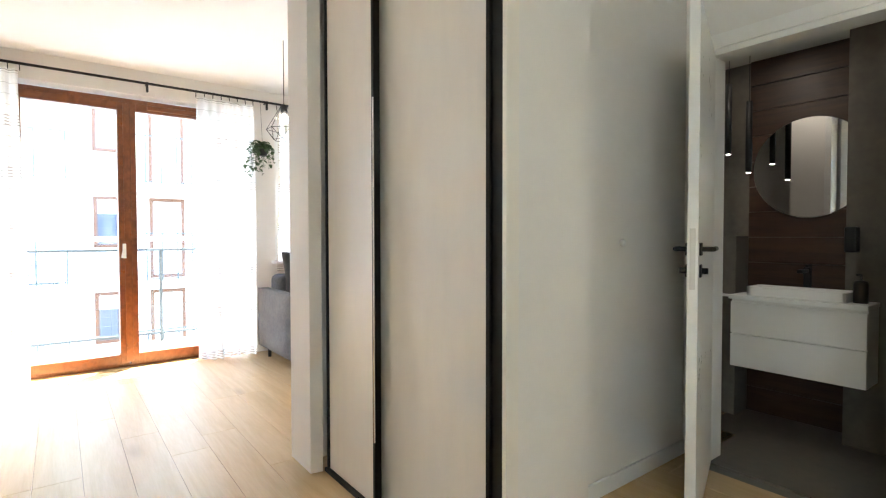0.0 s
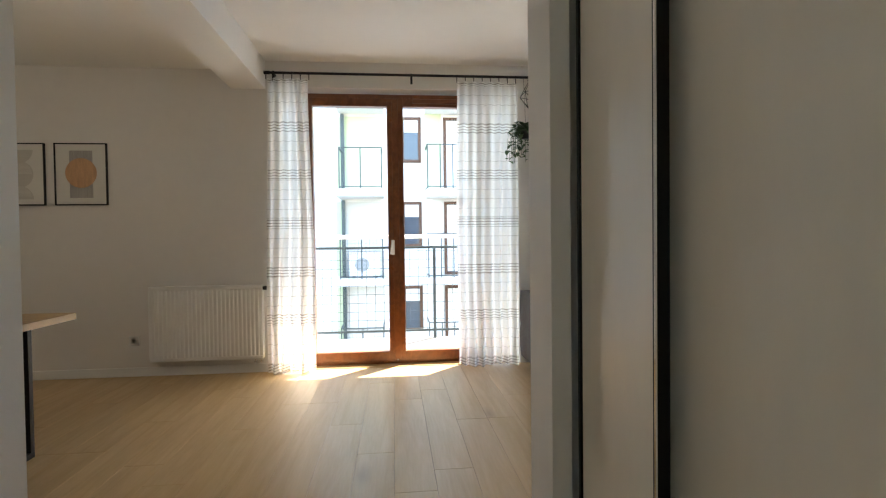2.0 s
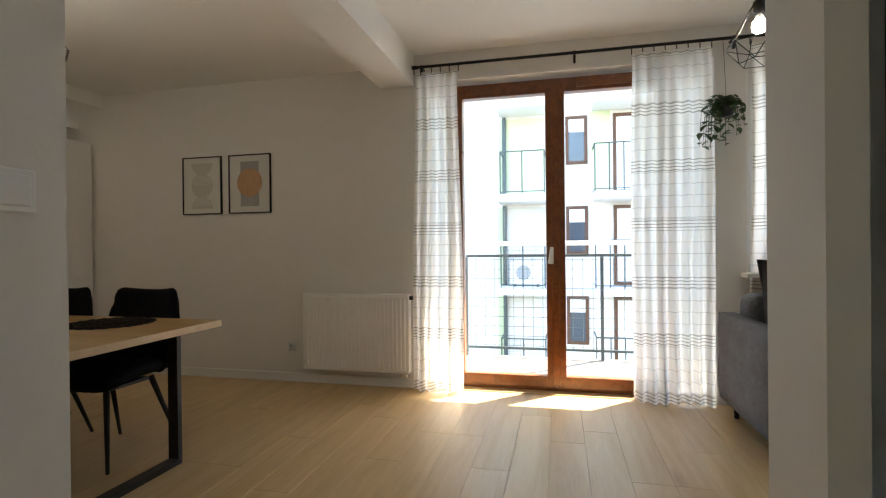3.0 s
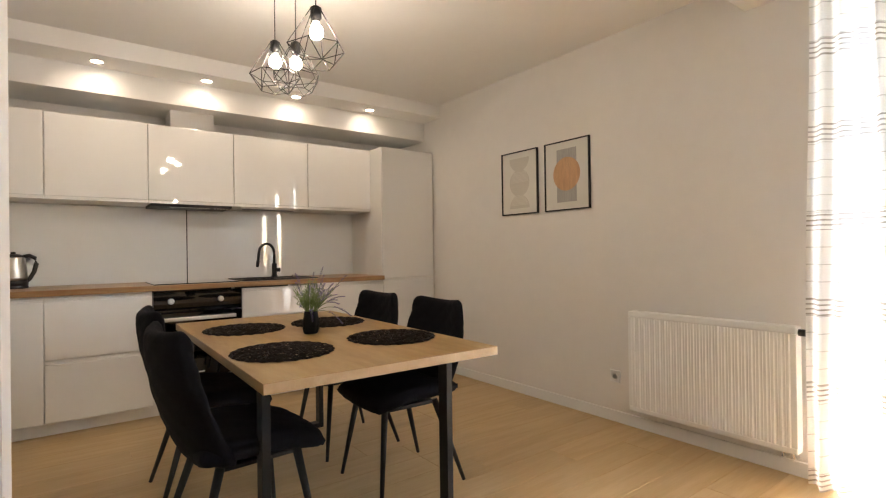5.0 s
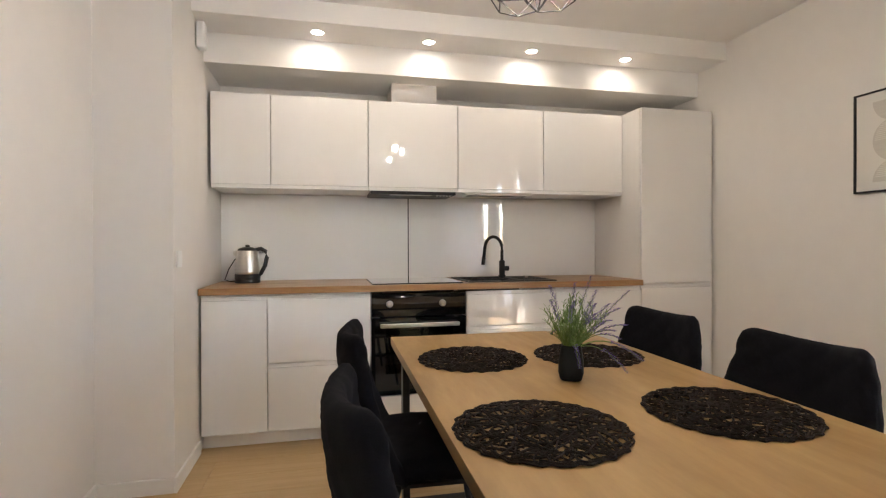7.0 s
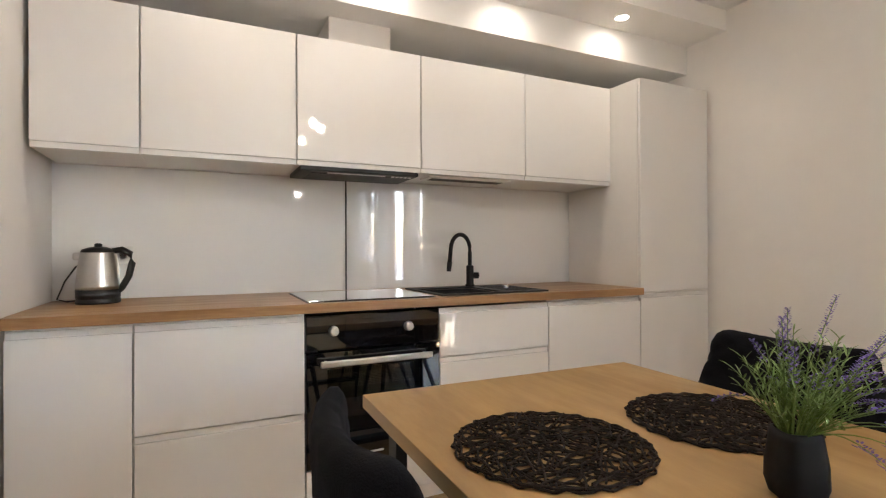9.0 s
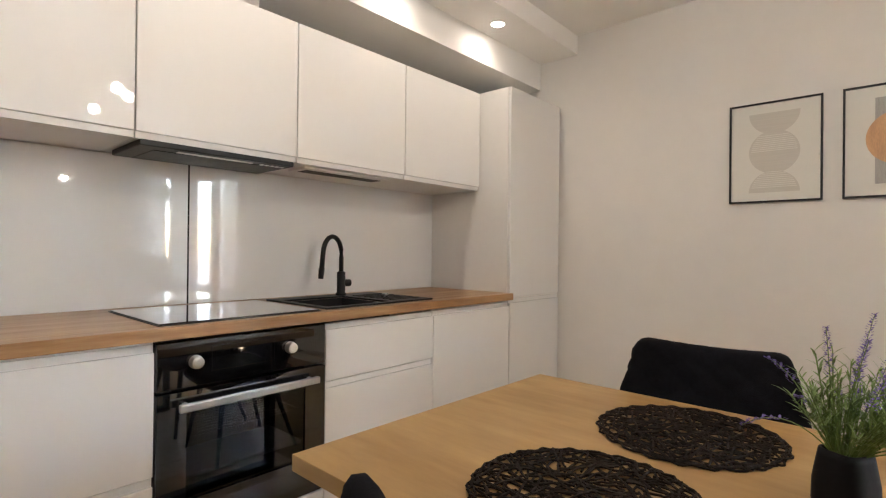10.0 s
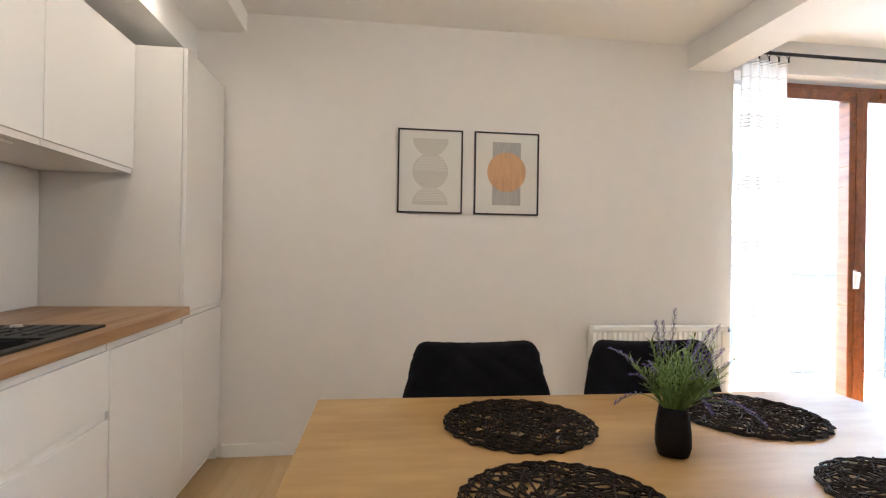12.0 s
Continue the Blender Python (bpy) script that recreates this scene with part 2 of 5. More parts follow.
FARWIN = mat("far_window_glass", (0.07, 0.09, 0.12), 0.06, vary=0.25, scale=0.7, coat=0.3)
FARFRAME = mat("brown_painted_wood", (0.10, 0.040, 0.018), 0.6, vary=0.15, scale=6)
GROUNDM = mat("ground_paving", (0.30, 0.29, 0.27), 0.9, vary=0.15, scale=0.5, bump=0.2, bscale=10)
PANE = glass("window_glass")
OVENGLASS = glass("dark_oven_glass", (0.33, 0.33, 0.33))
SHEER = sheer("sheer_striped_cloth")
# plain cream cloth for the light filter added beside the hall
HALL_FILTER = sheer("warm_filter_cloth")
for nd in HALL_FILTER.node_tree.nodes:
    if nd.type == 'MIX':
        nd.inputs[6].default_value, nd.inputs[7].default_value = (0.92, 0.82, 0.66, 1), (0.92, 0.82, 0.66, 1)
    elif nd.type == 'MIX_SHADER' and not nd.inputs[0].is_linked:
        nd.inputs[0].default_value = 0.85
BULB = glow("lit_bulb", WARM, BULB_STRENGTH)
SPOTFACE = glow("lit_spot_lens", WARM, 3.0)
PAPER = mat("print_paper", (0.70, 0.68, 0.63), 0.8, vary=0.02, scale=10)
BEIGEINK = mat("print_beige_ink", (0.58, 0.55, 0.50), 0.85, vary=0.08, scale=30, stretch=(0.2, 1, 6))
GREYINK = mat("print_grey_ink", (0.42, 0.40, 0.385), 0.85, vary=0.3, scale=30, stretch=(6, 1, 0.3))
ORANGEINK = mat("print_terracotta_ink", (0.60, 0.36, 0.20), 0.85, vary=0.22, scale=14, stretch=(4, 1, 0.6))


# ---- mesh helpers ----
def link(name, bm, material, smooth=False):
    me = bpy.data.meshes.new(name)
    bm.normal_update()
    bm.to_mesh(me)
    bm.free()
    me.materials.append(material)
    if smooth:
        for p in me.polygons:
            p.use_smooth = True
    return new(name, me)


def part(name, bm, material, parent, label="", smooth=False):
    ob = link(name, bm, material, smooth)
    ob.parent = parent
    if label:
        ob["label"] = label
    return ob


def empty(name, m=None, **tags):
    ob = new(name)
    ob.empty_display_size = 0.1
    if m is not None:
        ob.matrix_world = m
    return tagged(ob, **tags)


def add_box(bm, x0, x1, y0, y1, z0, z1, bevel=0.0, seg=2):
    b = bmesh.new()
    bmesh.ops.create_cube(b, size=1)
    for v in b.verts:
        v.co = Vector(((x0 + x1) / 2 + v.co.x * (x1 - x0), (y0 + y1) / 2 + v.co.y * (y1 - y0), (z0 + z1) / 2 + v.co.z * (z1 - z0)))
    if bevel:
        bmesh.ops.bevel(b, geom=b.edges[:], offset=bevel, segments=seg, affect='EDGES', profile=0.5)
    join(bm, b)
    return bm


def join(bm, b):
    me = bpy.data.meshes.new("tmp")
    b.to_mesh(me)
    b.free()
    bm.from_mesh(me)
    bpy.data.meshes.remove(me)


def box(x0, x1, y0, y1, z0, z1, bevel=0.0, seg=2):
    return add_box(bmesh.new(), x0, x1, y0, y1, z0, z1, bevel, seg)


def prism(points, z0, z1):
    """A straight-sided block on a plan outline given anticlockwise."""
    bm = bmesh.new()
    lo = [bm.verts.new((x, y, z0)) for x, y in points]
    hi = [bm.verts.new((x, y, z1)) for x, y in points]
    bm.faces.new(lo[::-1])
    bm.faces.new(hi)
    for k in range(len(points)):
        j = (k + 1) % len(points)
        bm.faces.new((lo[k], lo[j], hi[j], hi[k]))
    return bm


def add_tube(bm, pts, radius, sides=8, taper=None, cap=True):
    """A round tube along a line of points; taper gives the radius at the far end."""
    pts = [Vector(p) for p in pts]
    rings = []
    ref = Vector((0, 0, 1))
    for k, p in enumerate(pts):
        d = (pts[min(k + 1, len(pts) - 1)] - pts[max(k - 1, 0)]).normalized()
        u = d.cross(ref)
        if u.length < 0.05:
            u = d.cross(Vector((1, 0, 0)))
        u.normalize()
        w = d.cross(u)
        r = radius if taper is None else radius + (taper - radius) * k / max(1, len(pts) - 1)
        rings.append([bm.verts.new(p + (u * math.cos(a) + w * math.sin(a)) * r) for a in (2 * math.pi * s / sides for s in range(sides))])
    for a, b in zip(rings, rings[1:]):
        for s in range(sides):
            bm.faces.new((a[s], a[(s + 1) % sides], b[(s + 1) % sides], b[s]))
    if cap:
        bm.faces.new(rings[0][::-1])
        bm.faces.new(rings[-1])
    return bm


def tube(pts, radius, sides=8, taper=None):
    return add_tube(bmesh.new(), pts, radius, sides, taper)


def add_lathe(bm, profile, cx=0, cy=0, cz=0, sides=24):
    """A turned shape from (radius, height) pairs."""
    rings = []
    for r, z in profile:
        rings.append([bm.verts.new((cx + r * math.cos(a), cy + r * math.sin(a), cz + z)) for a in (2 * math.pi * s / sides for s in range(sides))])
    for a, b in zip(rings, rings[1:]):
        for s in range(sides):
            bm.faces.new((a[s], a[(s + 1) % sides], b[(s + 1) % sides], b[s]))
    bm.faces.new(rings[0][::-1])
    bm.faces.new(rings[-1])
    return bm


def lathe(profile, cx=0, cy=0, cz=0, sides=24):
    return add_lathe(bmesh.new(), profile, cx, cy, cz, sides)


def turned(bm, m):
    bmesh.ops.transform(bm, matrix=m, verts=bm.verts[:])
    return bm


def structure(name, bm, material, label, category="", smooth=False):
    return tagged(link(name, bm, material, smooth), label, category or name.split("_")[0], kind="structure")


# ---- the shell of the flat ----
WALL_Y = 5.43            # inner face of the window wall
KX = -4.55               # inner face of the kitchen wall
KCEIL, LCEIL = 2.56, 2.64
RIGHT = 3.9              # far wall of the living room
TOP = 2.95
DX0, DX1, DTOP, SIDE = -0.54, 1.115, 2.42, -0.745
SIDE2 = 1.37   # balcony door opening and the edges of the glass strips behind its curtains
WX0, WX1, WZ0, WZ1 = 1.57, 3.05, 0.92, 2.40   # second window opening
HALLX0, HALLX1, HALLY = -0.835, -0.715, 2.465     # partition between hall and kitchen
NICHEY, PIERX, PIERY = 1.70, -3.475, 2.036
BATHX, BACK = 2.45, -1.7

# window wall, in blocks round its two openings
wb = bmesh.new()
for x0, x1, z0, z1 in ((KX - 0.3, SIDE, -0.3, TOP), (SIDE, SIDE2, DTOP, TOP), (SIDE2, WX0, -0.3, TOP), (WX0, WX1, -0.3, WZ0), (WX0, WX1, WZ1, TOP), (WX1, RIGHT + 0.3, -0.3, TOP)):
    add_box(wb, x0, x1, WALL_Y, WALL_Y + 0.34, z0, z1)
add_box(wb, SIDE, SIDE2, WALL_Y + 0.09, WALL_Y + 0.34, -0.3, -0.005)
structure("wall_north", wb, PAINT, "smooth off-white painted wall with the balcony door")
structure("wall_west", box(KX - 0.3, KX, PIERY, WALL_Y, -0.3, TOP), PAINT, "off-white painted wall behind the kitchen units")
structure("wall_pier", prism([(KX - 0.3, NICHEY - 0.3), (HALLX0, NICHEY - 0.3), (HALLX0, NICHEY), (PIERX, NICHEY), (PIERX, PIERY), (KX - 0.3, PIERY)], -0.3, TOP), PAINT, "off-white painted wall with a shallow pier beside the kitchen")
# hall partition, with an unseen opening added to let sky light in
hb_ = bmesh.new()
for y0, y1, z0, z1 in ((BACK, -1.5, -0.3, TOP), (-1.5, 0.05, -0.3, 0.6), (-1.5, 0.05, 2.33, TOP), (0.05, HALLY, -0.3, TOP)):
    add_box(hb_, HALLX0, HALLX1, y0, y1, z0, z1)
structure("wall_hall", hb_, PAINT, "off-white painted hall partition with a light switch")
structure("wall_south", box(HALLX0, 6.0, BACK - 0.25, BACK, -0.3, TOP), PAINT, "plain off-white wall closing the hall")
structure("wall_east", box(RIGHT, RIGHT + 0.25, 2.87, WALL_Y, -0.3, TOP), PAINT, "plain off-white living room wall")
# unseen cream cloth over the added hall opening, to soften and warm its light
structure("window_blind", box(HALLX0 - 0.008, HALLX0 - 0.004, -1.52, 0.07, 0.58, 2.35), HALL_FILTER, "unseen cream translucent sheet added to warm the light into the hall", "blind")
# stub beside the wardrobe and the wall behind it
structure("wall_wardrobe", prism([(0.762, 2.597), (0.822, 2.585), (0.822, 2.74), (RIGHT + 0.25, 2.74), (RIGHT + 0.25, 2.85), (0.762, 2.85)], -0.3, TOP), PAINT, "off-white wall stub at the end of the wardrobe")
structure("wall_wardrobe_end", box(0.952, 1.34, 1.389, 1.429, -0.3, TOP), PAINT, "painted end wall of the built-in wardrobe")
structure("wall_niche", box(1.34, BATHX + 0.12, 1.60, 1.72, -0.3, TOP), PAINT, "painted wall behind the open bathroom door")
structure("wall_wardrobe_side", box(1.29, 1.34, 1.429, 1.72, -0.3, TOP), PAINT, "painted side of the wardrobe recess")
bw = bmesh.new()
BDY0, BDY1, BDTOP = 0.708, 1.498, 2.12
add_box(bw, BATHX, BATHX + 0.12, BACK, BDY0, -0.3, TOP)
add_box(bw, BATHX, BATHX + 0.12, BDY1, 1.60, -0.3, TOP)
add_box(bw, BATHX, BATHX + 0.12, BDY0, BDY1, BDTOP, TOP)
structure("wall_bathroom", bw, PAINT, "painted wall with the bathroom doorway")

# ceilings, beam and the stepped plasterboard soffit with its spotlights
structure("ceiling_living", box(-0.80, RIGHT, BACK, WALL_Y, LCEIL, TOP), CEIL, "smooth white ceiling of living room and hall")
structure("ceiling_kitchen", box(KX, -1.08, NICHEY, WALL_Y, KCEIL, TOP), CEIL, "smooth white kitchen ceiling")
bmb = prism([(-1.08, WALL_Y), (-1.08, NICHEY), (-0.80, NICHEY), (-0.80, WALL_Y)], 2.40, TOP)
structure("ceiling_beam", bmb, CEIL, "white boxed ceiling beam between living room and kitchen", "beam")
SOFZ, SOFX0, SOFX1, SOFLOW = 2.44, -3.82, -4.09, 2.262
sb = box(SOFX1, SOFX0, PIERY, WALL_Y, SOFZ, KCEIL)
add_box(sb, KX, SOFX1, PIERY, WALL_Y, SOFLOW, KCEIL)
structure("ceiling_soffit", sb, CEIL, "stepped white plasterboard soffit over the kitchen units", "soffit")
structure("ceiling_bathroom", box(BATHX + 0.12, 6.0, BACK, 2.6, 2.32, TOP), CEIL, "white bathroom ceiling")

# skirting boards
def skirting(x0, x1, y0, y1):
    return structure("baseboard", box(x0, x1, y0, y1, 0.0, 0.075, 0.004), SKIRT, "low white skirting board along the wall", "baseboard")


skirting(-3.92, SIDE - 0.005, WALL_Y - 0.014, WALL_Y)
skirting(PIERX, HALLX0, NICHEY, NICHEY + 0.014)
skirting(PIERX, PIERX + 0.014, NICHEY + 0.014, PIERY)
skirting(PIERX - 0.45, PIERX + 0.014, PIERY, PIERY + 0.014)
skirting(1.34, BATHX, 1.586, 1.60)
skirting(SIDE2 + 0.005, RIGHT, WALL_Y - 0.014, WALL_Y)
skirting(HALLX1, HALLX1 + 0.014, BACK, HALLY)

# ---- balcony door and second window ----
FY0, FY1 = WALL_Y + 0.10, WALL_Y + 0.18


def rect_frame(bm, x0, x1, z0, z1, w, y0, y1, wb=None, bevel=0.004):
    """Four bars that make a standing rectangular frame."""
    wb = wb or w
    add_box(bm, x0, x0 + w, y0, y1, z0, z1, bevel)
    add_box(bm, x1 - w, x1, y0, y1, z0, z1, bevel)
    add_box(bm, x0 + w - 0.001, x1 - w + 0.001, y0 + 0.001, y1 - 0.001, z1 - w, z1, bevel)
    add_box(bm, x0 + w - 0.001, x1 - w + 0.001, y0 + 0.001, y1 - 0.001, z0, z0 + wb, bevel)
    return bm


door = empty("window_1", label="varnished brown wooden balcony door with two tall glazed leaves", category="balcony door", kind="structure")
part("window_frame", rect_frame(bmesh.new(), DX0, DX1, 0.0, 2.40, 0.045, FY0, FY1 + 0.02, 0.03), PINE, door)
# glass strips hidden by the curtains, added so daylight makes the cloth glow
for x0, x1 in ((SIDE, DX0 - 0.001), (DX1 + 0.001, SIDE2)):
    part("curtain_backlight_frame", rect_frame(bmesh.new(), x0, x1, 0.0, 2.40, 0.03, FY0 + 0.02, FY1 + 0.02), WPLAST, door)
    p = part("curtain_backlight_pane", box(x0 + 0.028, x1 - 0.03, FY0 + 0.05, FY0 + 0.065, 0.03, 2.37), PANE, door)
    p.visible_shadow = False
MID = 0.285
for side, (x0, x1) in enumerate(((DX0 + 0.04, MID - 0.004), (MID + 0.004, DX1 - 0.04))):
    part("sash", rect_frame(bmesh.new(), x0, x1, 0.03, 2.362, 0.068, FY0 - 0.012, FY1, 0.085), PINE, door)
    p = part("pane", box(x0 + 0.06, x1 - 0.06, FY0 + 0.03, FY0 + 0.05, 0.11, 2.30), PANE, door)
    p.visible_shadow = False
    # pale sealing bead round the glass
    part("glazing_bead", rect_frame(bmesh.new(), x0 + 0.058, x1 - 0.058, 0.111, 2.298, 0.008, FY0 - 0.014, FY0 + 0.03), PINE, door)
part("meeting_strip", box(MID - 0.028, MID + 0.028, FY0 - 0.022, FY0 - 0.012, 0.05, 2.35, 0.004), PINE, door)
part("trickle_vent", box(MID + 0.16, MID + 0.62, FY0 - 0.032, FY0 - 0.012, 2.315, 2.355, 0.006), PINE, door, "long slim wooden trickle vent")
hb = box(MID - 0.045, MID - 0.017, FY0 - 0.03, FY0 - 0.022, 0.98, 1.11, 0.003)
add_tube(hb, [(MID - 0.031, FY0 - 0.028, 1.09), (MID - 0.031, FY0 - 0.06, 1.09), (MID - 0.036, FY0 - 0.066, 1.08), (MID - 0.052, FY0 - 0.066, 0.985)], 0.0085, 10)
part("handle", hb, WPLAST, door, "cream plastic lever handle")
structure("window_reveal_sill", box(SIDE, SIDE2, WALL_Y, FY0, -0.004, 0.006), OAKW, "wooden threshold in front of the balcony door", "threshold")

win = empty("window_2", label="white-framed window behind the sofa with sheer curtain", category="window", kind="structure")
part("window_frame", rect_frame(bmesh.new(), WX0, WX1, WZ0, WZ1, 0.06, FY0, FY1), WPLAST, win)
for x0, x1 in ((WX0 + 0.055, (WX0 + WX1) / 2), ((WX0 + WX1) / 2, WX1 - 0.055)):
    part("sash", rect_frame(bmesh.new(), x0, x1, WZ0 + 0.055, WZ1 - 0.055, 0.06, FY0 - 0.01, FY1 - 0.01), WPLAST, win)
    p = part("pane", box(x0 + 0.055, x1 - 0.055, FY0 + 0.03, FY0 + 0.045, WZ0 + 0.11, WZ1 - 0.11), PANE, win)
    p.visible_shadow = False
part("window_sill", box(WX0 - 0.04, WX1 + 0.04, WALL_Y - 0.12, WALL_Y + 0.1, WZ0 - 0.03, WZ0, 0.006), WPLAST, win)

# ---- curtain rail and curtains ----
ROD_Y, ROD_Z = WALL_Y - 0.085, 2.512
rod = empty("curtain_rail", label="long thin black metal curtain rail on wall brackets", category="curtain rail")
part("rail", tube([(-0.75, ROD_Y, ROD_Z), (3.4, ROD_Y, ROD_Z)], 0.011, 12), BLACK, rod)
part("finial", tube([(-0.79, ROD_Y, ROD_Z), (-0.745, ROD_Y, ROD_Z)], 0.015, 12), BLACK, rod)
for x in (-0.715, 0.43, 1.47, 2.7):
    b = tube([(x, ROD_Y, ROD_Z), (x, WALL_Y + 0.0, ROD_Z)], 0.007, 8)
    add_box(b, x - 0.009, x + 0.009, ROD_Y - 0.012, ROD_Y + 0.012, ROD_Z - 0.075, ROD_Z + 0.012, 0.003)
    part("bracket", b, BLACK, rod)


def curtain(x0, x1, z0, z1, folds, seed, label, y=None, flare=0.0):
    """A sheer curtain with soft hanging folds, on small rings."""
    rnd = random.Random(seed)
    y = ROD_Y if y is None else y
    c = empty("curtain", pose(0, 0, 0), label=label, category="curtain", group="sheer curtains")
    nx, nz = folds * 12, 44
    ph = [rnd.uniform(-0.5, 0.5) for _ in range(folds + 1)]
    am = [rnd.uniform(0.55, 1.25) for _ in range(folds + 1)]
    bm = bmesh.new()
    rows = []
    for j in range(nz + 1):
        v = j / nz
        row = []
        for i in range(nx + 1):
            u = i / nx
            f = u * folds
            k = int(min(f, folds - 1e-6))
            a = am[k] + (am[k + 1] - am[k]) * (f - k)
            p = ph[k] + (ph[k + 1] - ph[k]) * (f - k)
            depth = 0.032 * a * (0.45 + 0.75 * (1 - v)) * math.sin(2 * math.pi * f + p * (1.2 - v))
            x = x0 + (x1 - x0) * u + 0.012 * math.sin(5 * v + 3 * u + seed) + flare * (1 - v) ** 2 * (u - 0.5)
            sag = 0.012 * abs(math.sin(math.pi * f)) * v ** 6
            row.append(bm.verts.new((x, y + depth, z0 + (z1 - z0) * v - sag + 0.012 * (1 - v) * math.sin(9 * u + seed))))
        rows.append(row)
    for a, b in zip(rows, rows[1:]):
        for i in range(nx):
            bm.faces.new((a[i], a[i + 1], b[i + 1], b[i]))
    part("cloth", bm, SHEER, c, smooth=True)
    for i in range(folds + 1):
        x = x0 + (x1 - x0) * i / folds
        r = bmesh.new()
        ring = [(x, y + 0.017 * math.cos(t), ROD_Z - 0.006 + 0.017 * math.sin(t)) for t in (k * math.pi / 6 for k in range(13))]
        add_tube(r, ring, 0.002, 5)
        add_box(r, x - 0.003, x + 0.003, y - 0.004, y + 0.004, z1 - 0.015, ROD_Z - 0.02)
        part("ring", r, BLACK, c)
    return c


curtain(-0.775, -0.425, 0.01, 2.472, 5, 3, "gathered sheer white curtain with grey stripes beside the balcony door", flare=0.05)
curtain(0.82, 1.335, 0.01, 2.472, 7, 8, "sheer white grey-striped curtain half drawn across the balcony door", flare=0.04)
curtain(1.57, 2.15, 0.80, 2.472, 6, 11, "sheer white striped curtain in front of the second window")

# ---- outside: own balcony, the house opposite, ground ----
ground = structure("ground", box(-400, 400, 7.2, 800, -7.6, -7.5), GROUNDM, "pale paved courtyard far below", "ground")
structure("balcony_slab", box(-2.6, 3.6, WALL_Y + 0.345, 6.95, -0.28, -0.05, 0.01), CONC, "pale concrete balcony floor", "balcony")
structure("balcony_slab_above", box(-3.2, 4.2, WALL_Y + 0.345, 6.83, 2.62, 2.86, 0.01), RENDERW, "white underside of the balcony above", "balcony")
balc = structure("balcony_tiles", box(-2.6, 3.6, WALL_Y + 0.36, 6.93, -0.045, -0.04), GROUT, "light balcony floor tiles", "tiles")


def railing(name, x0, x1, y, z0, z1, label, step=0.9, returns=0.0, mesh=True, group=""):
    """A steel balcony railing: posts, two rails and a wire grid panel."""
    r = empty(name, label=label, category="railing", group=group)
    part("handrail", box(x0, x1, y - 0.02, y + 0.02, z1 - 0.03, z1, 0.005), RAILM, r)
    part("bottom_rail", box(x0, x1, y - 0.012, y + 0.012, z0 + 0.02, z0 + 0.045), RAILM, r)
    n = max(1, round((x1 - x0) / step))
    for i in range(n + 1):
        x = x0 + (x1 - x0) * i / n
        part("post", box(x - 0.016, x + 0.016, y - 0.02, y + 0.02, z0 - 0.18, z1 - 0.03), RAILM, r)
    if mesh:
        g = bmesh.new()
        k = 0.1
        for i in range(int((x1 - x0) / k)):
            add_tube(g, [(x0 + i * k, y, z0 + 0.03), (x0 + i * k, y, z1 - 0.04)], 0.0025, 4, cap=False)
        for i in range(int((z1 - z0) / k)):
            add_tube(g, [(x0, y, z0 + 0.06 + i * k), (x1, y, z0 + 0.06 + i * k)], 0.0025, 4, cap=False)
        part("wire_grid", g, RAILM, r)
    if returns:
        for x in (x0, x1):
            part("side_rail", box(x - 0.02, x + 0.02, y, y + returns, z1 - 0.03, z1), RAILM, r)
            part("side_bar", box(x - 0.012, x + 0.012, y, y + returns, z0 + 0.02, z0 + 0.045), RAILM, r)
    return r


own = railing("balcony_railing", -0.66, 3.5, 6.88, 0.02, 1.035, "grey steel balcony railing with wire grid and pale handrail", 1.4)
part("top_rail", tube([(-2.6, 6.88, 1.145), (3.5, 6.88, 1.145)], 0.024, 10), WHITEMET, own, "pale round handrail")

HY = 16.0
house = empty("apartment_building", pose(0, 0, 0), label="white rendered apartment building with green panels across the courtyard", category="building")
STOREY = 2.5
hw = bmesh.new()
add_box(hw, -2.45, 14.0, HY, HY + 9, -7.5, 8.0)
part("wall", hw, RENDERW, house)
part("parapet", box(-2.5, 14.05, HY - 0.06, HY + 9, 8.0, 8.35), CONC, house)
part("side_wing", box(-12.0, -2.45, HY + 2.2, HY + 11, -7.5, 8.3), RENDERW, house)
part("green_panel", box(-2.80, -2.52, HY + 2.14, HY + 2.2, 1.2, 3.4), RENDERG, house)


def house_window(x0, x1, z0, z1, y=HY):
    f = part("window", rect_frame(bmesh.new(), x0, x1, z0, z1, 0.085, y - 0.05, y + 0.02), FARFRAME, house, "brown wooden window")
    g = part("pane", box(x0 + 0.08, x1 - 0.08, y - 0.03, y - 0.004, z0 + 0.08, z1 - 0.08), FARWIN, f)
    if z1 - z0 < 1.9:
        part("blind", box(x0 + 0.09, x1 - 0.09, y - 0.036, y - 0.031, z1 - 0.45, z1 - 0.09), WHITEFAB, f)
    else:
        part("net_curtain", box(x0 + 0.09, x1 - 0.09, y - 0.036, y - 0.031, z0 + 0.1, z1 - 0.1), WHITEFAB, f)
    return f


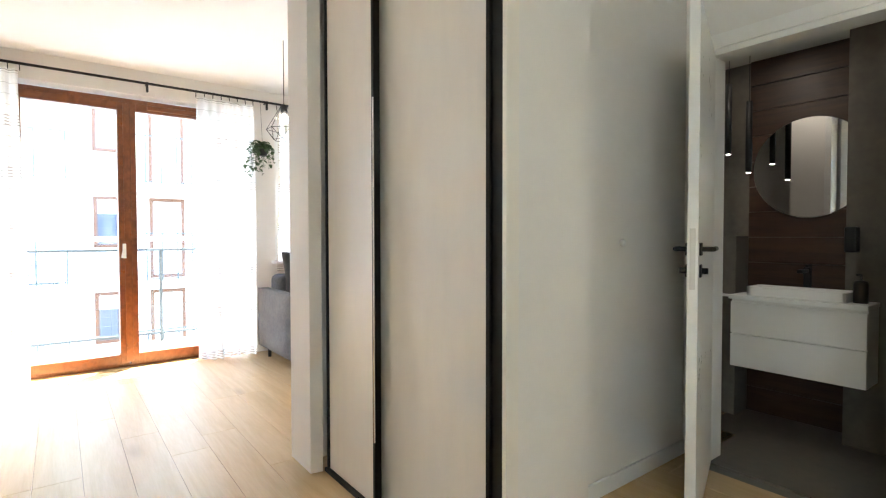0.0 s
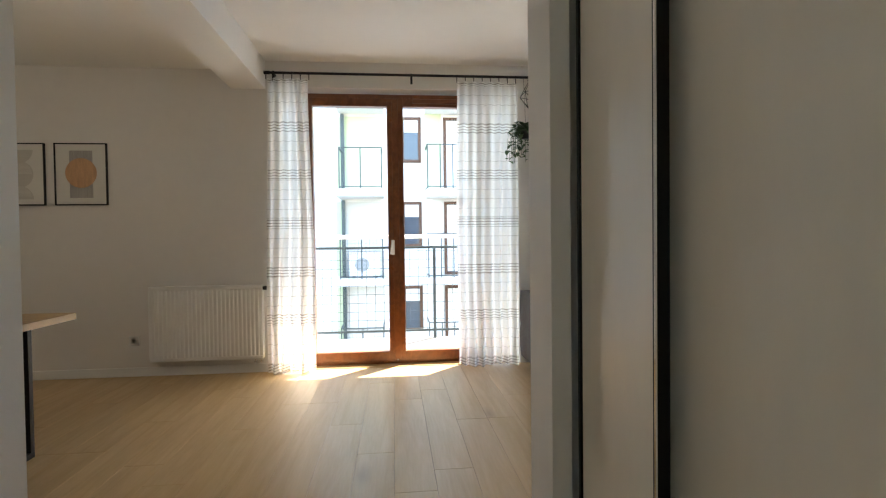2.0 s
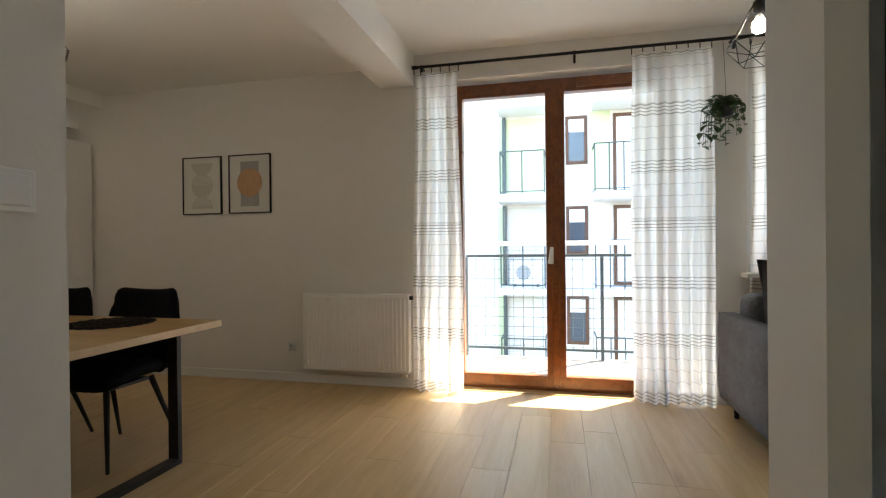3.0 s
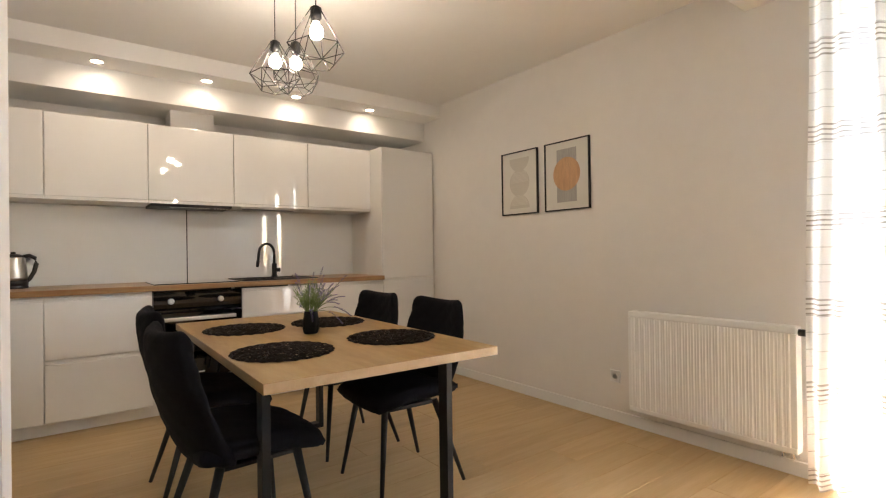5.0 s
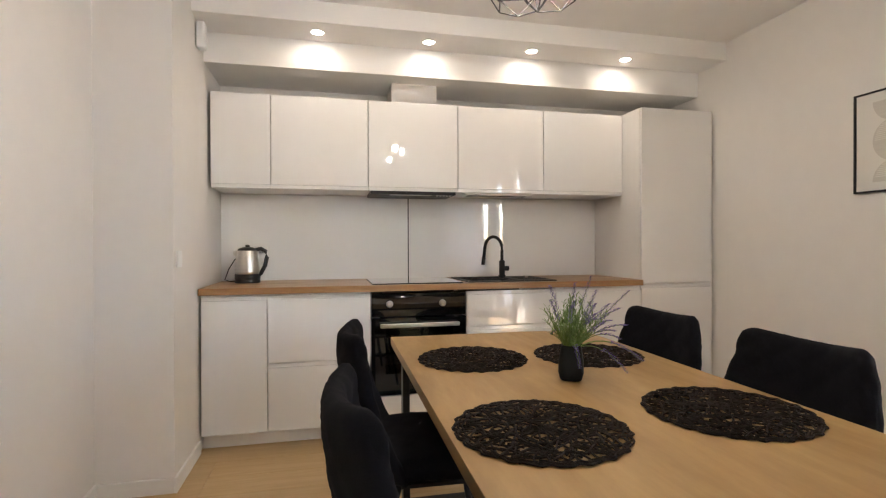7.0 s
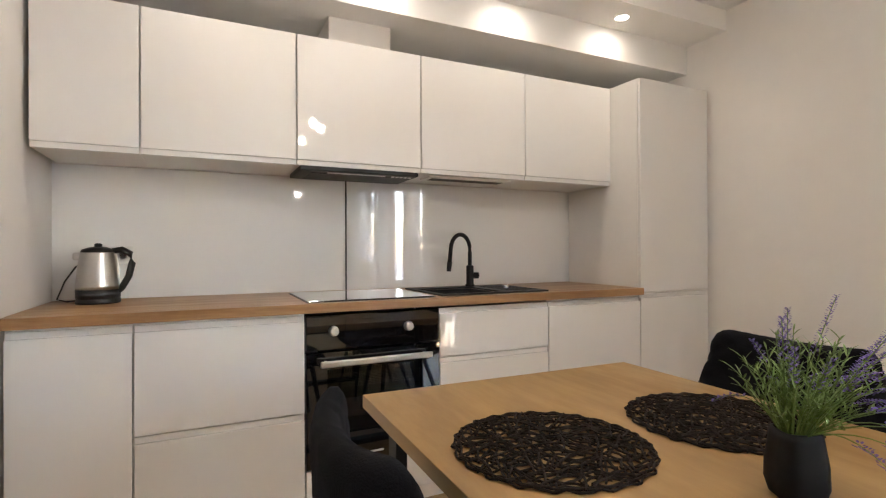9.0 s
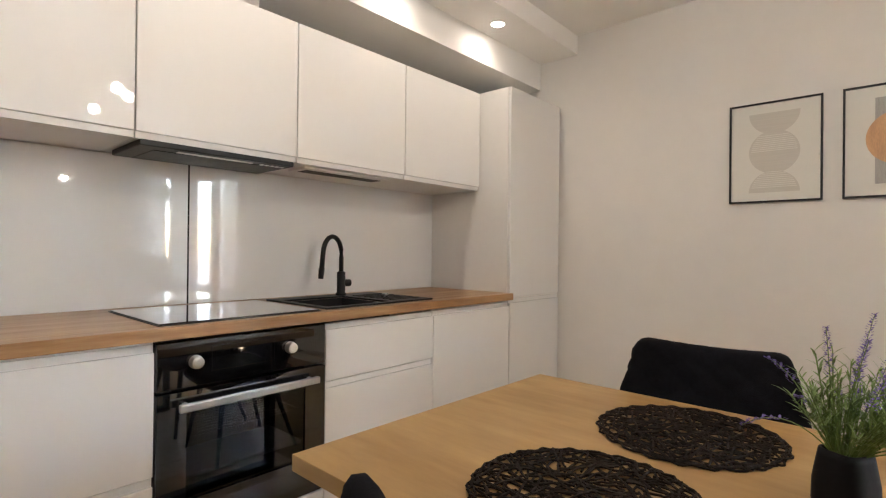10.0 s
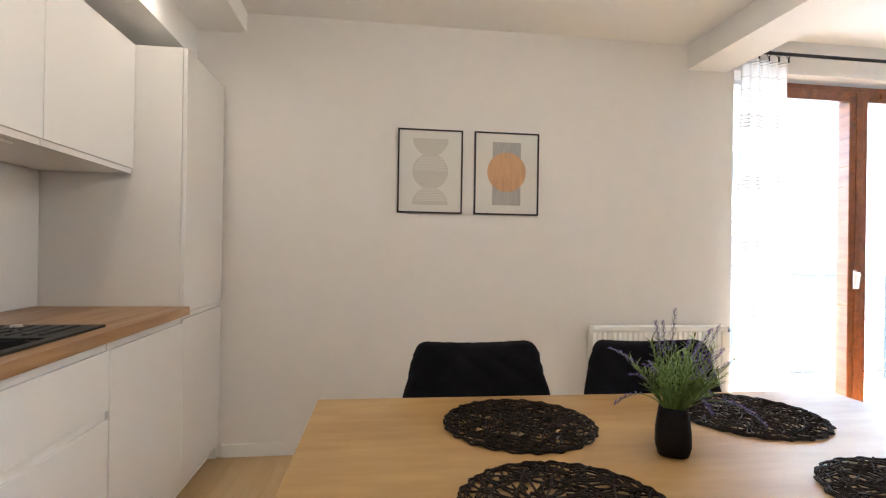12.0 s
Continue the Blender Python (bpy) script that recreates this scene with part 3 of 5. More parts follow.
for k in (-3, -2, -1, 0, 1, 2):
    z = 0.02 + k * STOREY
    # a loggia with a dark rainwater pipe, a green or pale back panel and a railing
    part("green_panel", box(-1.14, -0.06, HY - 0.03, HY, z + 0.02, z + 2.2), RENDERG if k > 0 else CONC, house)
    part("green_strip", box(-1.42, -1.26, HY - 0.03, HY, z + 0.02, z + 2.2), RENDERG, house)
    part("downpipe", box(-1.25, -1.15, HY - 0.16, HY - 0.05, z, z + 2.25), RAILM, house, "dark vertical rainwater pipe")
    part("balcony_slab", box(-1.32, 0.0, HY - 1.0, HY, z - 0.20, z + 0.0), RENDERW, house)
    house_window(0.50, 1.09, z + 0.86, z + 2.2)
    part("green_panel", box(1.13, 1.70, HY - 0.02, HY, z + 0.05, z + 2.3), RENDERG if k > 0 else RENDERW, house)
    house_window(1.76, 2.62, z + 0.02, z + 2.2)
    part("balcony_slab", box(1.20, 3.4, HY - 1.0, HY, z - 0.20, z), RENDERW, house)
    house_window(4.0, 5.2, z + 0.8, z + 2.2)
    house_window(7.0, 8.2, z + 0.8, z + 2.2)
    if -2 <= k <= 1:
        railing("far_railing", -1.22, -0.06, HY - 0.95, z + 0.03, z + 1.15, "grey steel railing of a balcony opposite", 0.58, 0.9, k < 1, group="far railings")
        railing("far_railing", 1.22, 3.35, HY - 0.95, z + 0.03, z + 1.25, "grey steel railing of a balcony opposite", 0.36, 0.9, False, group="far railings")
ac = empty("air_conditioner", label="white outdoor air conditioner with round fan grille on a balcony", category="air conditioner")
ACX, ACZ, ACY = -0.58, 0.08, HY - 0.6
part("casing", box(ACX - 0.42, ACX + 0.42, ACY, ACY + 0.32, ACZ, ACZ + 0.62, 0.02), WHITEMET, ac)
part("fan_ring", turned(lathe([(0.235, 0), (0.245, 0.015), (0.205, 0.02), (0.2, 0.0)], sides=32), Matrix.Translation((ACX - 0.07, ACY - 0.004, ACZ + 0.32)) @ pose(0, 0, 0, 90)), WHITEMET, ac)
part("fan_grille", turned(lathe([(0.2, 0), (0.2, 0.006), (0.05, 0.012)], sides=32), Matrix.Translation((ACX - 0.07, ACY - 0.004, ACZ + 0.32)) @ pose(0, 0, 0, 90)), mat("grille_grey", (0.35, 0.36, 0.37), 0.5, vary=0.1, scale=20), ac)
part("foot", box(ACX - 0.35, ACX - 0.28, ACY, ACY + 0.32, 0.02, ACZ), RAILM, ac)
part("foot", box(ACX + 0.28, ACX + 0.35, ACY, ACY + 0.32, 0.02, ACZ), RAILM, ac)

# ---- kitchen units ----
FX = -3.93          # front face of the base units
T = 0.019           # thickness of a front
UNITS = [2.045, 2.405, 3.0, 3.598, 4.21, 4.845, 5.41]
CTOP, CBOT = 0.93, 0.892


def front(parent, y0, y1, z0, z1, x=FX, grip="top", mate=None, name="door"):
    """A gloss slab front with a bevelled grip groove along one edge."""
    g = 0.0027
    bm = bmesh.new()
    if grip == "top":
        add_box(bm, x - T, x, y0 + g, y1 - g, z0 + g, z1 - 0.026, 0.0025)
        add_box(bm, x - T, x - 0.012, y0 + g, y1 - g, z1 - 0.028, z1 - g, 0.0015)
    elif grip == "bottom":
        add_box(bm, x - T, x, y0 + g, y1 - g, z0 + 0.026, z1 - g, 0.0025)
        add_box(bm, x - T, x - 0.010, y0 + g, y1 - g, z0 + g, z0 + 0.028, 0.0015)
    else:
        add_box(bm, x - T, x, y0 + g, y1 - g, z0 + g, z1 - g, 0.0025)
    return part(name, bm, mate or GLOSS, parent)


def base_unit(y0, y1, splits, label, top=None):
    u = empty("base_cabinet", label=label, category="cabinet", group="kitchen base cabinets")
    part("body", box(KX + 0.005, FX - T - 0.001, y0 + 0.0006, y1 - 0.0006, 0.095, top or CBOT - 0.002), SATIN, u)
    part("plinth", box(FX - 0.075, FX - 0.06, y0, y1, 0.004, 0.093), SATIN, u)
    for z0, z1 in zip(splits, splits[1:]):
        front(u, y0, y1, z0, z1, name="drawer_front" if len(splits) > 2 else "door")
    return u


base_unit(UNITS[0], UNITS[1], (0.09, 0.882), "narrow gloss white base cabinet with one handleless door")
base_unit(UNITS[1], UNITS[2], (0.09, 0.485, 0.882), "gloss white base cabinet with two deep handleless drawers")
base_unit(UNITS[3], UNITS[4], (0.09, 0.655, 0.882), top=0.72, label="gloss white sink cabinet with a shallow and a deep drawer front")
base_unit(UNITS[4], UNITS[5], (0.09, 0.882), "gloss white base cabinet with one handleless door")

# oven in its housing
oven = empty("oven", label="black built-in oven with steel handle and two round knobs", category="oven")
OY0, OY1 = UNITS[2] + 0.003, UNITS[3] - 0.003
ob_ = bmesh.new()
add_box(ob_, KX + 0.02, FX - 0.3, OY0, OY1, 0.25, CBOT - 0.012)
for y0, y1, z0, z1 in ((OY0, OY0 + 0.06, 0.27, 0.72), (OY1 - 0.06, OY1, 0.27, 0.72), (OY0, OY1, 0.27, 0.34)):
    add_box(ob_, FX - 0.3, FX - 0.02, y0, y1, z0, z1)
part("cavity", ob_, PLASTIC, oven)
part("control_panel", box(FX - 0.02, FX + 0.002, OY0, OY1, 0.735, CBOT - 0.012, 0.002), BLACKGLASS, oven)
part("display", box(FX + 0.0022, FX + 0.004, 3.164, 3.384, 0.775, 0.855, 0.001), BLACKGLASS, oven)
dr = bmesh.new()
WZA, WZB, WYA, WYB = 0.385, 0.655, OY0 + 0.085, OY1 - 0.085
for y0, y1, z0, z1 in ((OY0, OY1, 0.255, WZA), (OY0, OY1, WZB, 0.725), (OY0, WYA, WZA, WZB), (WYB, OY1, WZA, WZB)):
    add_box(dr, FX - 0.02, FX + 0.004, y0, y1, z0, z1)
odoor = part("door", dr, BLACKGLASS, oven)
part("window", box(FX - 0.008, FX - 0.002, WYA - 0.01, WYB + 0.01, WZA - 0.01, WZB + 0.01), OVENGLASS, odoor, "dark see-through oven window")
hd = box(FX + 0.032, FX + 0.05, 3.054, 3.544, 0.672, 0.697, 0.004)
for y in (3.074, 3.514):
    add_box(hd, FX + 0.004, FX + 0.034, y, y + 0.012, 0.676, 0.692)
part("handle", hd, STEEL, odoor, "brushed steel bar handle")
part("brand_mark", box(FX + 0.0043, FX + 0.005, 3.269, 3.329, 0.285, 0.293), WPLAST, odoor, "small pale maker's mark")
rk = bmesh.new()
for i in range(9):
    add_tube(rk, [(FX - 0.06 - i * 0.028, OY0 + 0.065, 0.56), (FX - 0.06 - i * 0.028, OY1 - 0.065, 0.56)], 0.002, 5)
for y in (OY0 + 0.07, OY1 - 0.07):
    add_tube(rk, [(FX - 0.05, y, 0.56), (FX - 0.29, y, 0.56)], 0.0025, 5)
part("rack", rk, CHROME, oven, "chrome wire rack")
part("tray", box(FX - 0.29, FX - 0.05, OY0 + 0.065, OY1 - 0.065, 0.43, 0.442, 0.003), STEEL, oven)
for y in (3.114, 3.444):
    k = part("knob", turned(lathe([(0.021, 0), (0.021, 0.008), (0.018, 0.024), (0.012, 0.027)], sides=24), Matrix.Translation((FX + 0.002, y, 0.812)) @ pose(0, 0, 0, 0, 90)), STEEL, oven, smooth=False)
fil = empty("oven_cabinet", label="gloss white housing panel below the oven", category="cabinet", group="kitchen base cabinets")
front(fil, UNITS[2], UNITS[3], 0.09, 0.25, grip="none", name="panel")
part("body", box(KX + 0.01, FX - T - 0.001, UNITS[2], UNITS[3], 0.095, 0.245), SATIN, fil)
part("plinth", box(FX - 0.075, FX - 0.06, UNITS[2], UNITS[3], 0.004, 0.093), SATIN, fil)

# worktop, hob, sink, tap
SX0, SX1, SY0, SY1, BY1 = -4.42, -3.955, 3.62, 4.23, 3.975
bx0, bx1, by0 = SX0 + 0.09, SX1 - 0.03, SY0 + 0.03
worktop = empty("worktop", label="long oak-coloured laminate kitchen worktop", category="worktop")
wt = bmesh.new()
for x0, x1, y0, y1 in ((KX + 0.001, bx0, PIERY + 0.004, UNITS[5] - 0.001), (bx0, bx1, PIERY + 0.004, by0), (bx0, bx1, BY1, UNITS[5] - 0.001)):
    add_box(wt, x0, x1, y0, y1, CBOT, CTOP)
part("slab", wt, COUNTERW, worktop)
part("front_edge", box(bx1, -3.902, PIERY + 0.004, UNITS[5] - 0.001, CBOT, CTOP, 0.002), COUNTERW, worktop)
hob = empty("induction_hob", label="black glass induction hob set into the worktop", category="hob")
part("glass", box(-4.435, -3.945, 3.015, 3.58, CTOP + 0.001, CTOP + 0.007, 0.002), BLACKGLASS, hob)
part("rim", box(-4.44, -3.94, 3.01, 3.585, CTOP + 0.0, CTOP + 0.003), BLACK, hob)

sink = empty("sink", label="black composite sink with a ribbed drainer set into the worktop", category="sink")
rim = bmesh.new()
for x0, x1, y0, y1 in ((SX0, bx0, SY0, BY1), (bx1, SX1, SY0, BY1), (bx0, bx1, SY0, by0), (SX0, SX1, BY1, SY1)):
    add_box(rim, x0, x1, y0, y1, CTOP + 0.001, CTOP + 0.009, 0.0015)
part("rim", rim, GRANITE, sink)
bowl = bmesh.new()
for x0, x1, y0, y1, z0, z1 in ((bx0 - 0.004, bx1 + 0.004, by0 - 0.004, BY1 + 0.004, 0.74, 0.75), (bx0 - 0.004, bx0 + 0.004, by0, BY1, 0.75, CTOP), (bx1 - 0.004, bx1 + 0.004, by0, BY1, 0.75, CTOP), (bx0, bx1, by0 - 0.004, by0 + 0.004, 0.75, CTOP), (bx0, bx1, BY1 - 0.004, BY1 + 0.004, 0.75, CTOP)):
    add_box(bowl, x0, x1, y0, y1, z0, z1)
part("bowl", bowl, GRANITE, sink)
part("drain", lathe([(0.04, 0.0), (0.04, 0.004), (0.03, 0.005)], (bx0 + bx1) / 2, (by0 + BY1) / 2, 0.7505), CHROME, sink)
rb = bmesh.new()
for i in range(7):
    x = bx0 + 0.03 + i * 0.045
    add_box(rb, x, x + 0.012, BY1 + 0.04, SY1 - 0.03, CTOP + 0.009, CTOP + 0.0125, 0.001)
part("drainer_ribs", rb, GRANITE, sink)
part("waste_knob", lathe([(0.017, 0), (0.017, 0.016), (0.014, 0.021)], -4.13, 4.08, CTOP + 0.009), CHROME, sink, "small chrome waste knob")
tap = empty("kitchen_tap", label="matt black kitchen tap with a high curved hose spout", category="tap")
TX, TY = -4.36, 3.99
part("body", lathe([(0.027, 0), (0.027, 0.01), (0.021, 0.014), (0.021, 0.115), (0.014, 0.12)], TX, TY, CTOP + 0.009), BLACK, tap, smooth=True)
sp = [(TX, TY, CTOP + 0.12), (TX, TY, CTOP + 0.2)]
for k in range(1, 13):
    a = math.pi * k / 12 * 0.95
    sp.append((TX + 0.03 * (1 - math.cos(a)) , TY - 0.075 * (1 - math.cos(a)), CTOP + 0.215 + 0.085 * math.sin(a)))
sp.append((sp[-1][0] + 0.004, sp[-1][1] - 0.01, CTOP + 0.15))
part("spout", tube(sp, 0.0115, 12), BLACK, tap, smooth=True)
part("spray_head", tube([sp[-1], (sp[-1][0] + 0.004, sp[-1][1] - 0.008, CTOP + 0.10)], 0.0145, 12, 0.012), BLACK, tap, smooth=True)
lv = tube([(TX, TY, CTOP + 0.07), (TX + 0.004, TY + 0.05, CTOP + 0.07)], 0.018, 14)
part("mixer_lever", lv, BLACK, tap)

# splashback of white glass in two sheets with a dark joint
spl = tagged(empty("splashback"), "glossy white glass splashback in two sheets", "splashback")
part("glass_sheet", box(KX + 0.001, KX + 0.012, PIERY + 0.003, 3.321, CTOP + 0.001, 1.524), SPLASH, spl)
part("glass_sheet", box(KX + 0.001, KX + 0.012, 3.329, UNITS[5] - 0.003, CTOP + 0.001, 1.524), SPLASH, spl)
part("joint", box(KX + 0.001, KX + 0.011, 3.3215, 3.3285, CTOP + 0.001, 1.524), DARKP, spl)

# wall units
UX, UZ0, UZ1 = -4.152, 1.525, 2.113
UY = [2.055, 2.405, 3.005, 3.605, 4.225, 4.845]


def wall_unit(y0, y1, label):
    u = empty("wall_cabinet", label=label, category="cabinet", group="kitchen wall cabinets")
    part("body", box(KX + 0.012, UX - T - 0.001, y0 + 0.0006, y1 - 0.0006, UZ0 + 0.004, UZ1), SATIN, u)
    front(u, y0, y1, UZ0, UZ1, UX, "bottom")
    return u


for i in range(5):
    wall_unit(UY[i], UY[i + 1], ("narrow gloss white wall cabinet with a handleless door" if i == 0 else "gloss white wall cabinet with a handleless door"))
hood = empty("extractor_hood", label="slim black extractor hood built under the wall cabinet", category="extractor hood")
part("body", box(-4.46, -4.155, 3.02, 3.592, UZ0 - 0.018, UZ0 + 0.003, 0.004), BLACK, hood)
part("filter", box(-4.44, -4.215, 3.08, 3.52, UZ0 - 0.021, UZ0 - 0.0185), BLACK, hood, "dark metal grease filter")
part("light_strip", box(-4.205, -4.185, 3.15, 3.43, UZ0 - 0.021, UZ0 - 0.0185), STEEL, hood)
for i in range(5):
    part("button", box(-4.205, -4.19, 3.465 + i * 0.022, 3.478 + i * 0.022, UZ0 - 0.022, UZ0 - 0.0185), WPLAST, hood)
vent = tagged(empty("dish_rack_vent"), "narrow dark ventilation slot under the wall cabinet", "vent")
part("frame", box(-4.33, -4.20, 3.67, 4.16, UZ0 - 0.008, UZ0 + 0.002, 0.002), SATIN, vent)
part("slot", box(-4.30, -4.23, 3.70, 4.13, UZ0 - 0.010, UZ0 - 0.0085), DARKP, vent)
duct = tagged(link("hood_duct_box", box(-4.5, -4.25, 3.17, 3.48, UZ1, SOFLOW + 0.0), PAINT), "white boxed hood duct on top of the wall cabinet", "duct")

tall = empty("tall_cabinet", label="tall gloss white larder cabinet with two handleless doors", category="cabinet")
part("body", box(KX + 0.005, FX - T - 0.001, UNITS[5] + 0.0006, UNITS[6], 0.095, 2.113), SATIN, tall)
front(tall, UNITS[5], UNITS[6], 0.09, 0.897)
front(tall, UNITS[5], UNITS[6], 0.900, 2.115, grip="none")
part("plinth", box(FX - 0.075, FX - 0.06, UNITS[5], UNITS[6], 0.004, 0.093), SATIN, tall)
part("filler", box(FX - 0.1, FX - 0.02, UNITS[6] + 0.001, WALL_Y - 0.001, 0.0, 2.113), SATIN, tall)

# kettle
KTX, KTY = -4.36, 2.235
kettle = empty("kettle", pose(KTX, KTY, CTOP), label="brushed steel electric kettle with black base and handle", category="kettle")
part("base", lathe([(0.078, 0), (0.08, 0.006), (0.078, 0.018), (0.075, 0.022), (0.079, 0.024), (0.079, 0.058)], sides=32), PLASTIC, kettle, smooth=True)
part("jug", lathe([(0.079, 0.058), (0.0785, 0.075), (0.072, 0.15), (0.064, 0.205), (0.062, 0.21)], sides=36), STEEL, kettle, smooth=True)
part("lid", lathe([(0.062, 0.21), (0.058, 0.222), (0.03, 0.232), (0.014, 0.234), (0.014, 0.244), (0.008, 0.248)], sides=28), PLASTIC, kettle, smooth=True)
part("handle", tube([(0.01, 0.052, 0.215), (0.012, 0.085, 0.222), (0.015, 0.115, 0.205), (0.016, 0.122, 0.165), (0.014, 0.11, 0.11), (0.012, 0.085, 0.062), (0.01, 0.072, 0.05)], 0.0135, 10), PLASTIC, kettle, smooth=True)
part("spout", turned(box(-0.02, 0.02, -0.086, -0.05, 0.178, 0.21, 0.008), Matrix()), STEEL, kettle)
cord = tube([(-0.04, -0.06, 0.012), (-0.02, -0.11, 0.008), (0.0, -0.14, 0.02), (-0.03, -0.12, 0.09), (-0.07, -0.09, 0.15), (-0.1, -0.06, 0.17)], 0.0035, 6)
part("cord", cord, PLASTIC, kettle, smooth=True)


def wall_plate(name, m, w, h, kind, label, sockets=0):
    """A moulded plate: its rocker or its round sockets are parts; local +y points out of the wall."""
    p = empty(name, m, label=label, category=kind)
    part("plate", box(-w / 2, w / 2, 0.0, 0.009, -h / 2, h / 2, 0.003), WPLAST, p)
    if sockets:
        for i in range(sockets):
            x = (i - (sockets - 1) / 2) * 0.071
            part("socket_ring", turned(lathe([(0.021, 0), (0.021, 0.003), (0.018, 0.003), (0.018, 0.0)], sides=24), Matrix.Translation((x, 0.009, 0)) @ pose(0, 0, 0, -90)), WPLAST, p)
            hole = box(x - 0.012, x - 0.007, 0.009, 0.0098, -0.003, 0.003)
            add_box(hole, x + 0.007, x + 0.012, 0.009, 0.0098, -0.003, 0.003)
            part("contact_holes", hole, GROUT, p)
    else:
        part("rocker", box(-w / 2 + 0.012, w / 2 - 0.012, 0.009, 0.0125, -h / 2 + 0.012, h / 2 - 0.012, 0.0015), WPLAST, p)
    return p


wall_plate("double_socket", pose(KX + 0.0125, 2.265, 1.125, 0, 0, -90), 0.15, 0.08, "socket", "white double wall socket on the splashback", 2)
wall_plate("wall_socket", pose(-1.90, WALL_Y - 0.0005, 0.30, 0, 0, 180), 0.08, 0.08, "socket", "white wall socket beside the radiator", 1)
wall_plate("light_switch", pose(-3.55, PIERY + 0.0005, 1.107, 0, 0, 0), 0.08, 0.08, "switch", "white light switch beside the kitchen")
wall_plate("hall_switch", pose(HALLX1 + 0.0005, 2.35, 1.236, 0, 0, -90), 0.085, 0.085, "switch", "white light switch on the hall wall")
pir = empty("motion_sensor", pose(-3.93, PIERY + 0.001, 2.35), label="white alarm motion sensor high on the wall", category="motion sensor")
part("housing", box(-0.035, 0.035, 0.0, 0.05, -0.075, 0.075, 0.014, 3), WPLAST, pir)
part("lens", box(-0.02, 0.02, 0.045, 0.054, -0.045, 0.0, 0.004), SKIRT, pir)

# spotlights in the soffit
for y in (2.694, 3.37, 4.055, 4.74):
    d = empty("ceiling_spotlight", pose(-3.955, y, SOFZ), label="small round lit white spotlight in the soffit", category="spotlight", group="kitchen spotlights")
    part("ring", lathe([(0.042, 0.0), (0.044, -0.004), (0.036, -0.006), (0.034, -0.002)], sides=28), WPLAST, d, smooth=True)
    part("lens", lathe([(0.033, -0.0025), (0.03, -0.004), (0.01, -0.0045)], sides=24), SPOTFACE, d)
    lm = new("spot_beam", bpy.data.lights.new("spot_beam", 'SPOT'))
    lm.data.energy, lm.data.spot_size, lm.data.spot_blend, lm.data.color, lm.data.shadow_soft_size = SPOT_WATTS, radians(155), 0.5, (1.0, 0.80, 0.58), 0.03
    lm.matrix_world = look((-3.955, y, SOFZ - 0.012), (-3.955, y, 0))
    lm.parent = d
    lm.matrix_parent_inverse = d.matrix_world.inverted()

# ---- pictures, radiator ----
def picture(x0, x1, z0, z1, which, label):
    y = WALL_Y
    p = empty("framed_print", label=label, category="picture", group="framed prints")
    part("frame", rect_frame(bmesh.new(), x0, x1, z0, z1, 0.009, y - 0.022, y - 0.002, bevel=0.0015), BLACK, p)
    part("paper", box(x0 + 0.009, x1 - 0.009, y - 0.012, y - 0.004, z0 + 0.009, z1 - 0.009), PAPER, p)
    cx, cz, w, h = (x0 + x1) / 2, (z0 + z1) / 2, x1 - x0, z1 - z0

    def disc(r, zc, za, zb, layer):
        """A flat round patch of ink, cut to the heights za to zb."""
        bm = bmesh.new()
        pts = []
        for k in range(65):
            a = 2 * math.pi * k / 64
            pts.append((cx + r * math.cos(a), min(zb, max(za, zc + r * math.sin(a)))))
        vs = [bm.verts.new((px, y - 0.0125 - layer * 0.0004, pz)) for px, pz in pts[:-1]]
        bm.faces.new(vs)
        bmesh.ops.remove_doubles(bm, verts=bm.verts[:], dist=1e-5)
        return bm
    if which == 0:
        r = w * 0.275
        part("ink_shape", disc(r, cz, cz - r, cz + r, 1), BEIGEINK, p)
        part("ink_shape", disc(r, z1 - 0.055, cz, z1 - 0.055, 2), BEIGEINK, p)
        part("ink_shape", disc(r, z0 + 0.05, z0 + 0.05, cz, 2), BEIGEINK, p)
        for base in (cz + 0.005, z0 + 0.075):
            ln = bmesh.new()
            for k in range(9):
                z = base + k * 0.0095
                half = math.sqrt(max(0.0, r * r - (z - (cz if base > cz else z0 + 0.05)) ** 2)) * 0.9
                add_box(ln, cx - half, cx + half, y - 0.0136, y - 0.0131, z, z + 0.003)
            part("line_pattern", ln, PAPER, p)
    else:
        part("ink_strip", box(cx - w * 0.22, cx + w * 0.22, y - 0.0128, y - 0.0125, z0 + 0.06, z1 - 0.06), GREYINK, p, "grey brushed vertical strip")
        r = w * 0.30
        part("ink_disc", disc(r, cz + 0.01, cz - 1, cz + 1, 3), ORANGEINK, p, "terracotta watercolour disc")
    return p


picture(-2.942, -2.550, 1.427, 1.932, 0, "black-framed print of beige half circles and a circle")
picture(-2.477, -2.072, 1.427, 1.933, 1, "black-framed print of a terracotta circle over a grey strip")

RX0, RX1, RZ0, RZ1 = -1.74, -0.837, 0.133, 0.752
rad = empty("radiator", label="white ribbed steel panel radiator under the wall beside the door", category="radiator")
rp = bmesh.new()
prof = []
n = 26
step = (RX1 - RX0 - 0.04) / n
for i in range(n):
    x = RX0 + 0.02 + i * step
    for dx, dy in ((0.0, 0.0), (0.14, 0.0), (0.32, 0.007), (0.68, 0.007), (0.84, 0.0)):
        prof.append((x + dx * step, WALL_Y - 0.0985 - dy))
prof.append((RX1 - 0.02, WALL_Y - 0.0985))
lo = [rp.verts.new((x, y, RZ0 + 0.03)) for x, y in prof]
hi = [rp.verts.new((x, y, RZ1 - 0.035)) for x, y in prof]
for i in range(len(prof) - 1):
    rp.faces.new((lo[i], lo[i + 1], hi[i + 1], hi[i]))
part("ribbed_panel", rp, WHITEMET, rad)
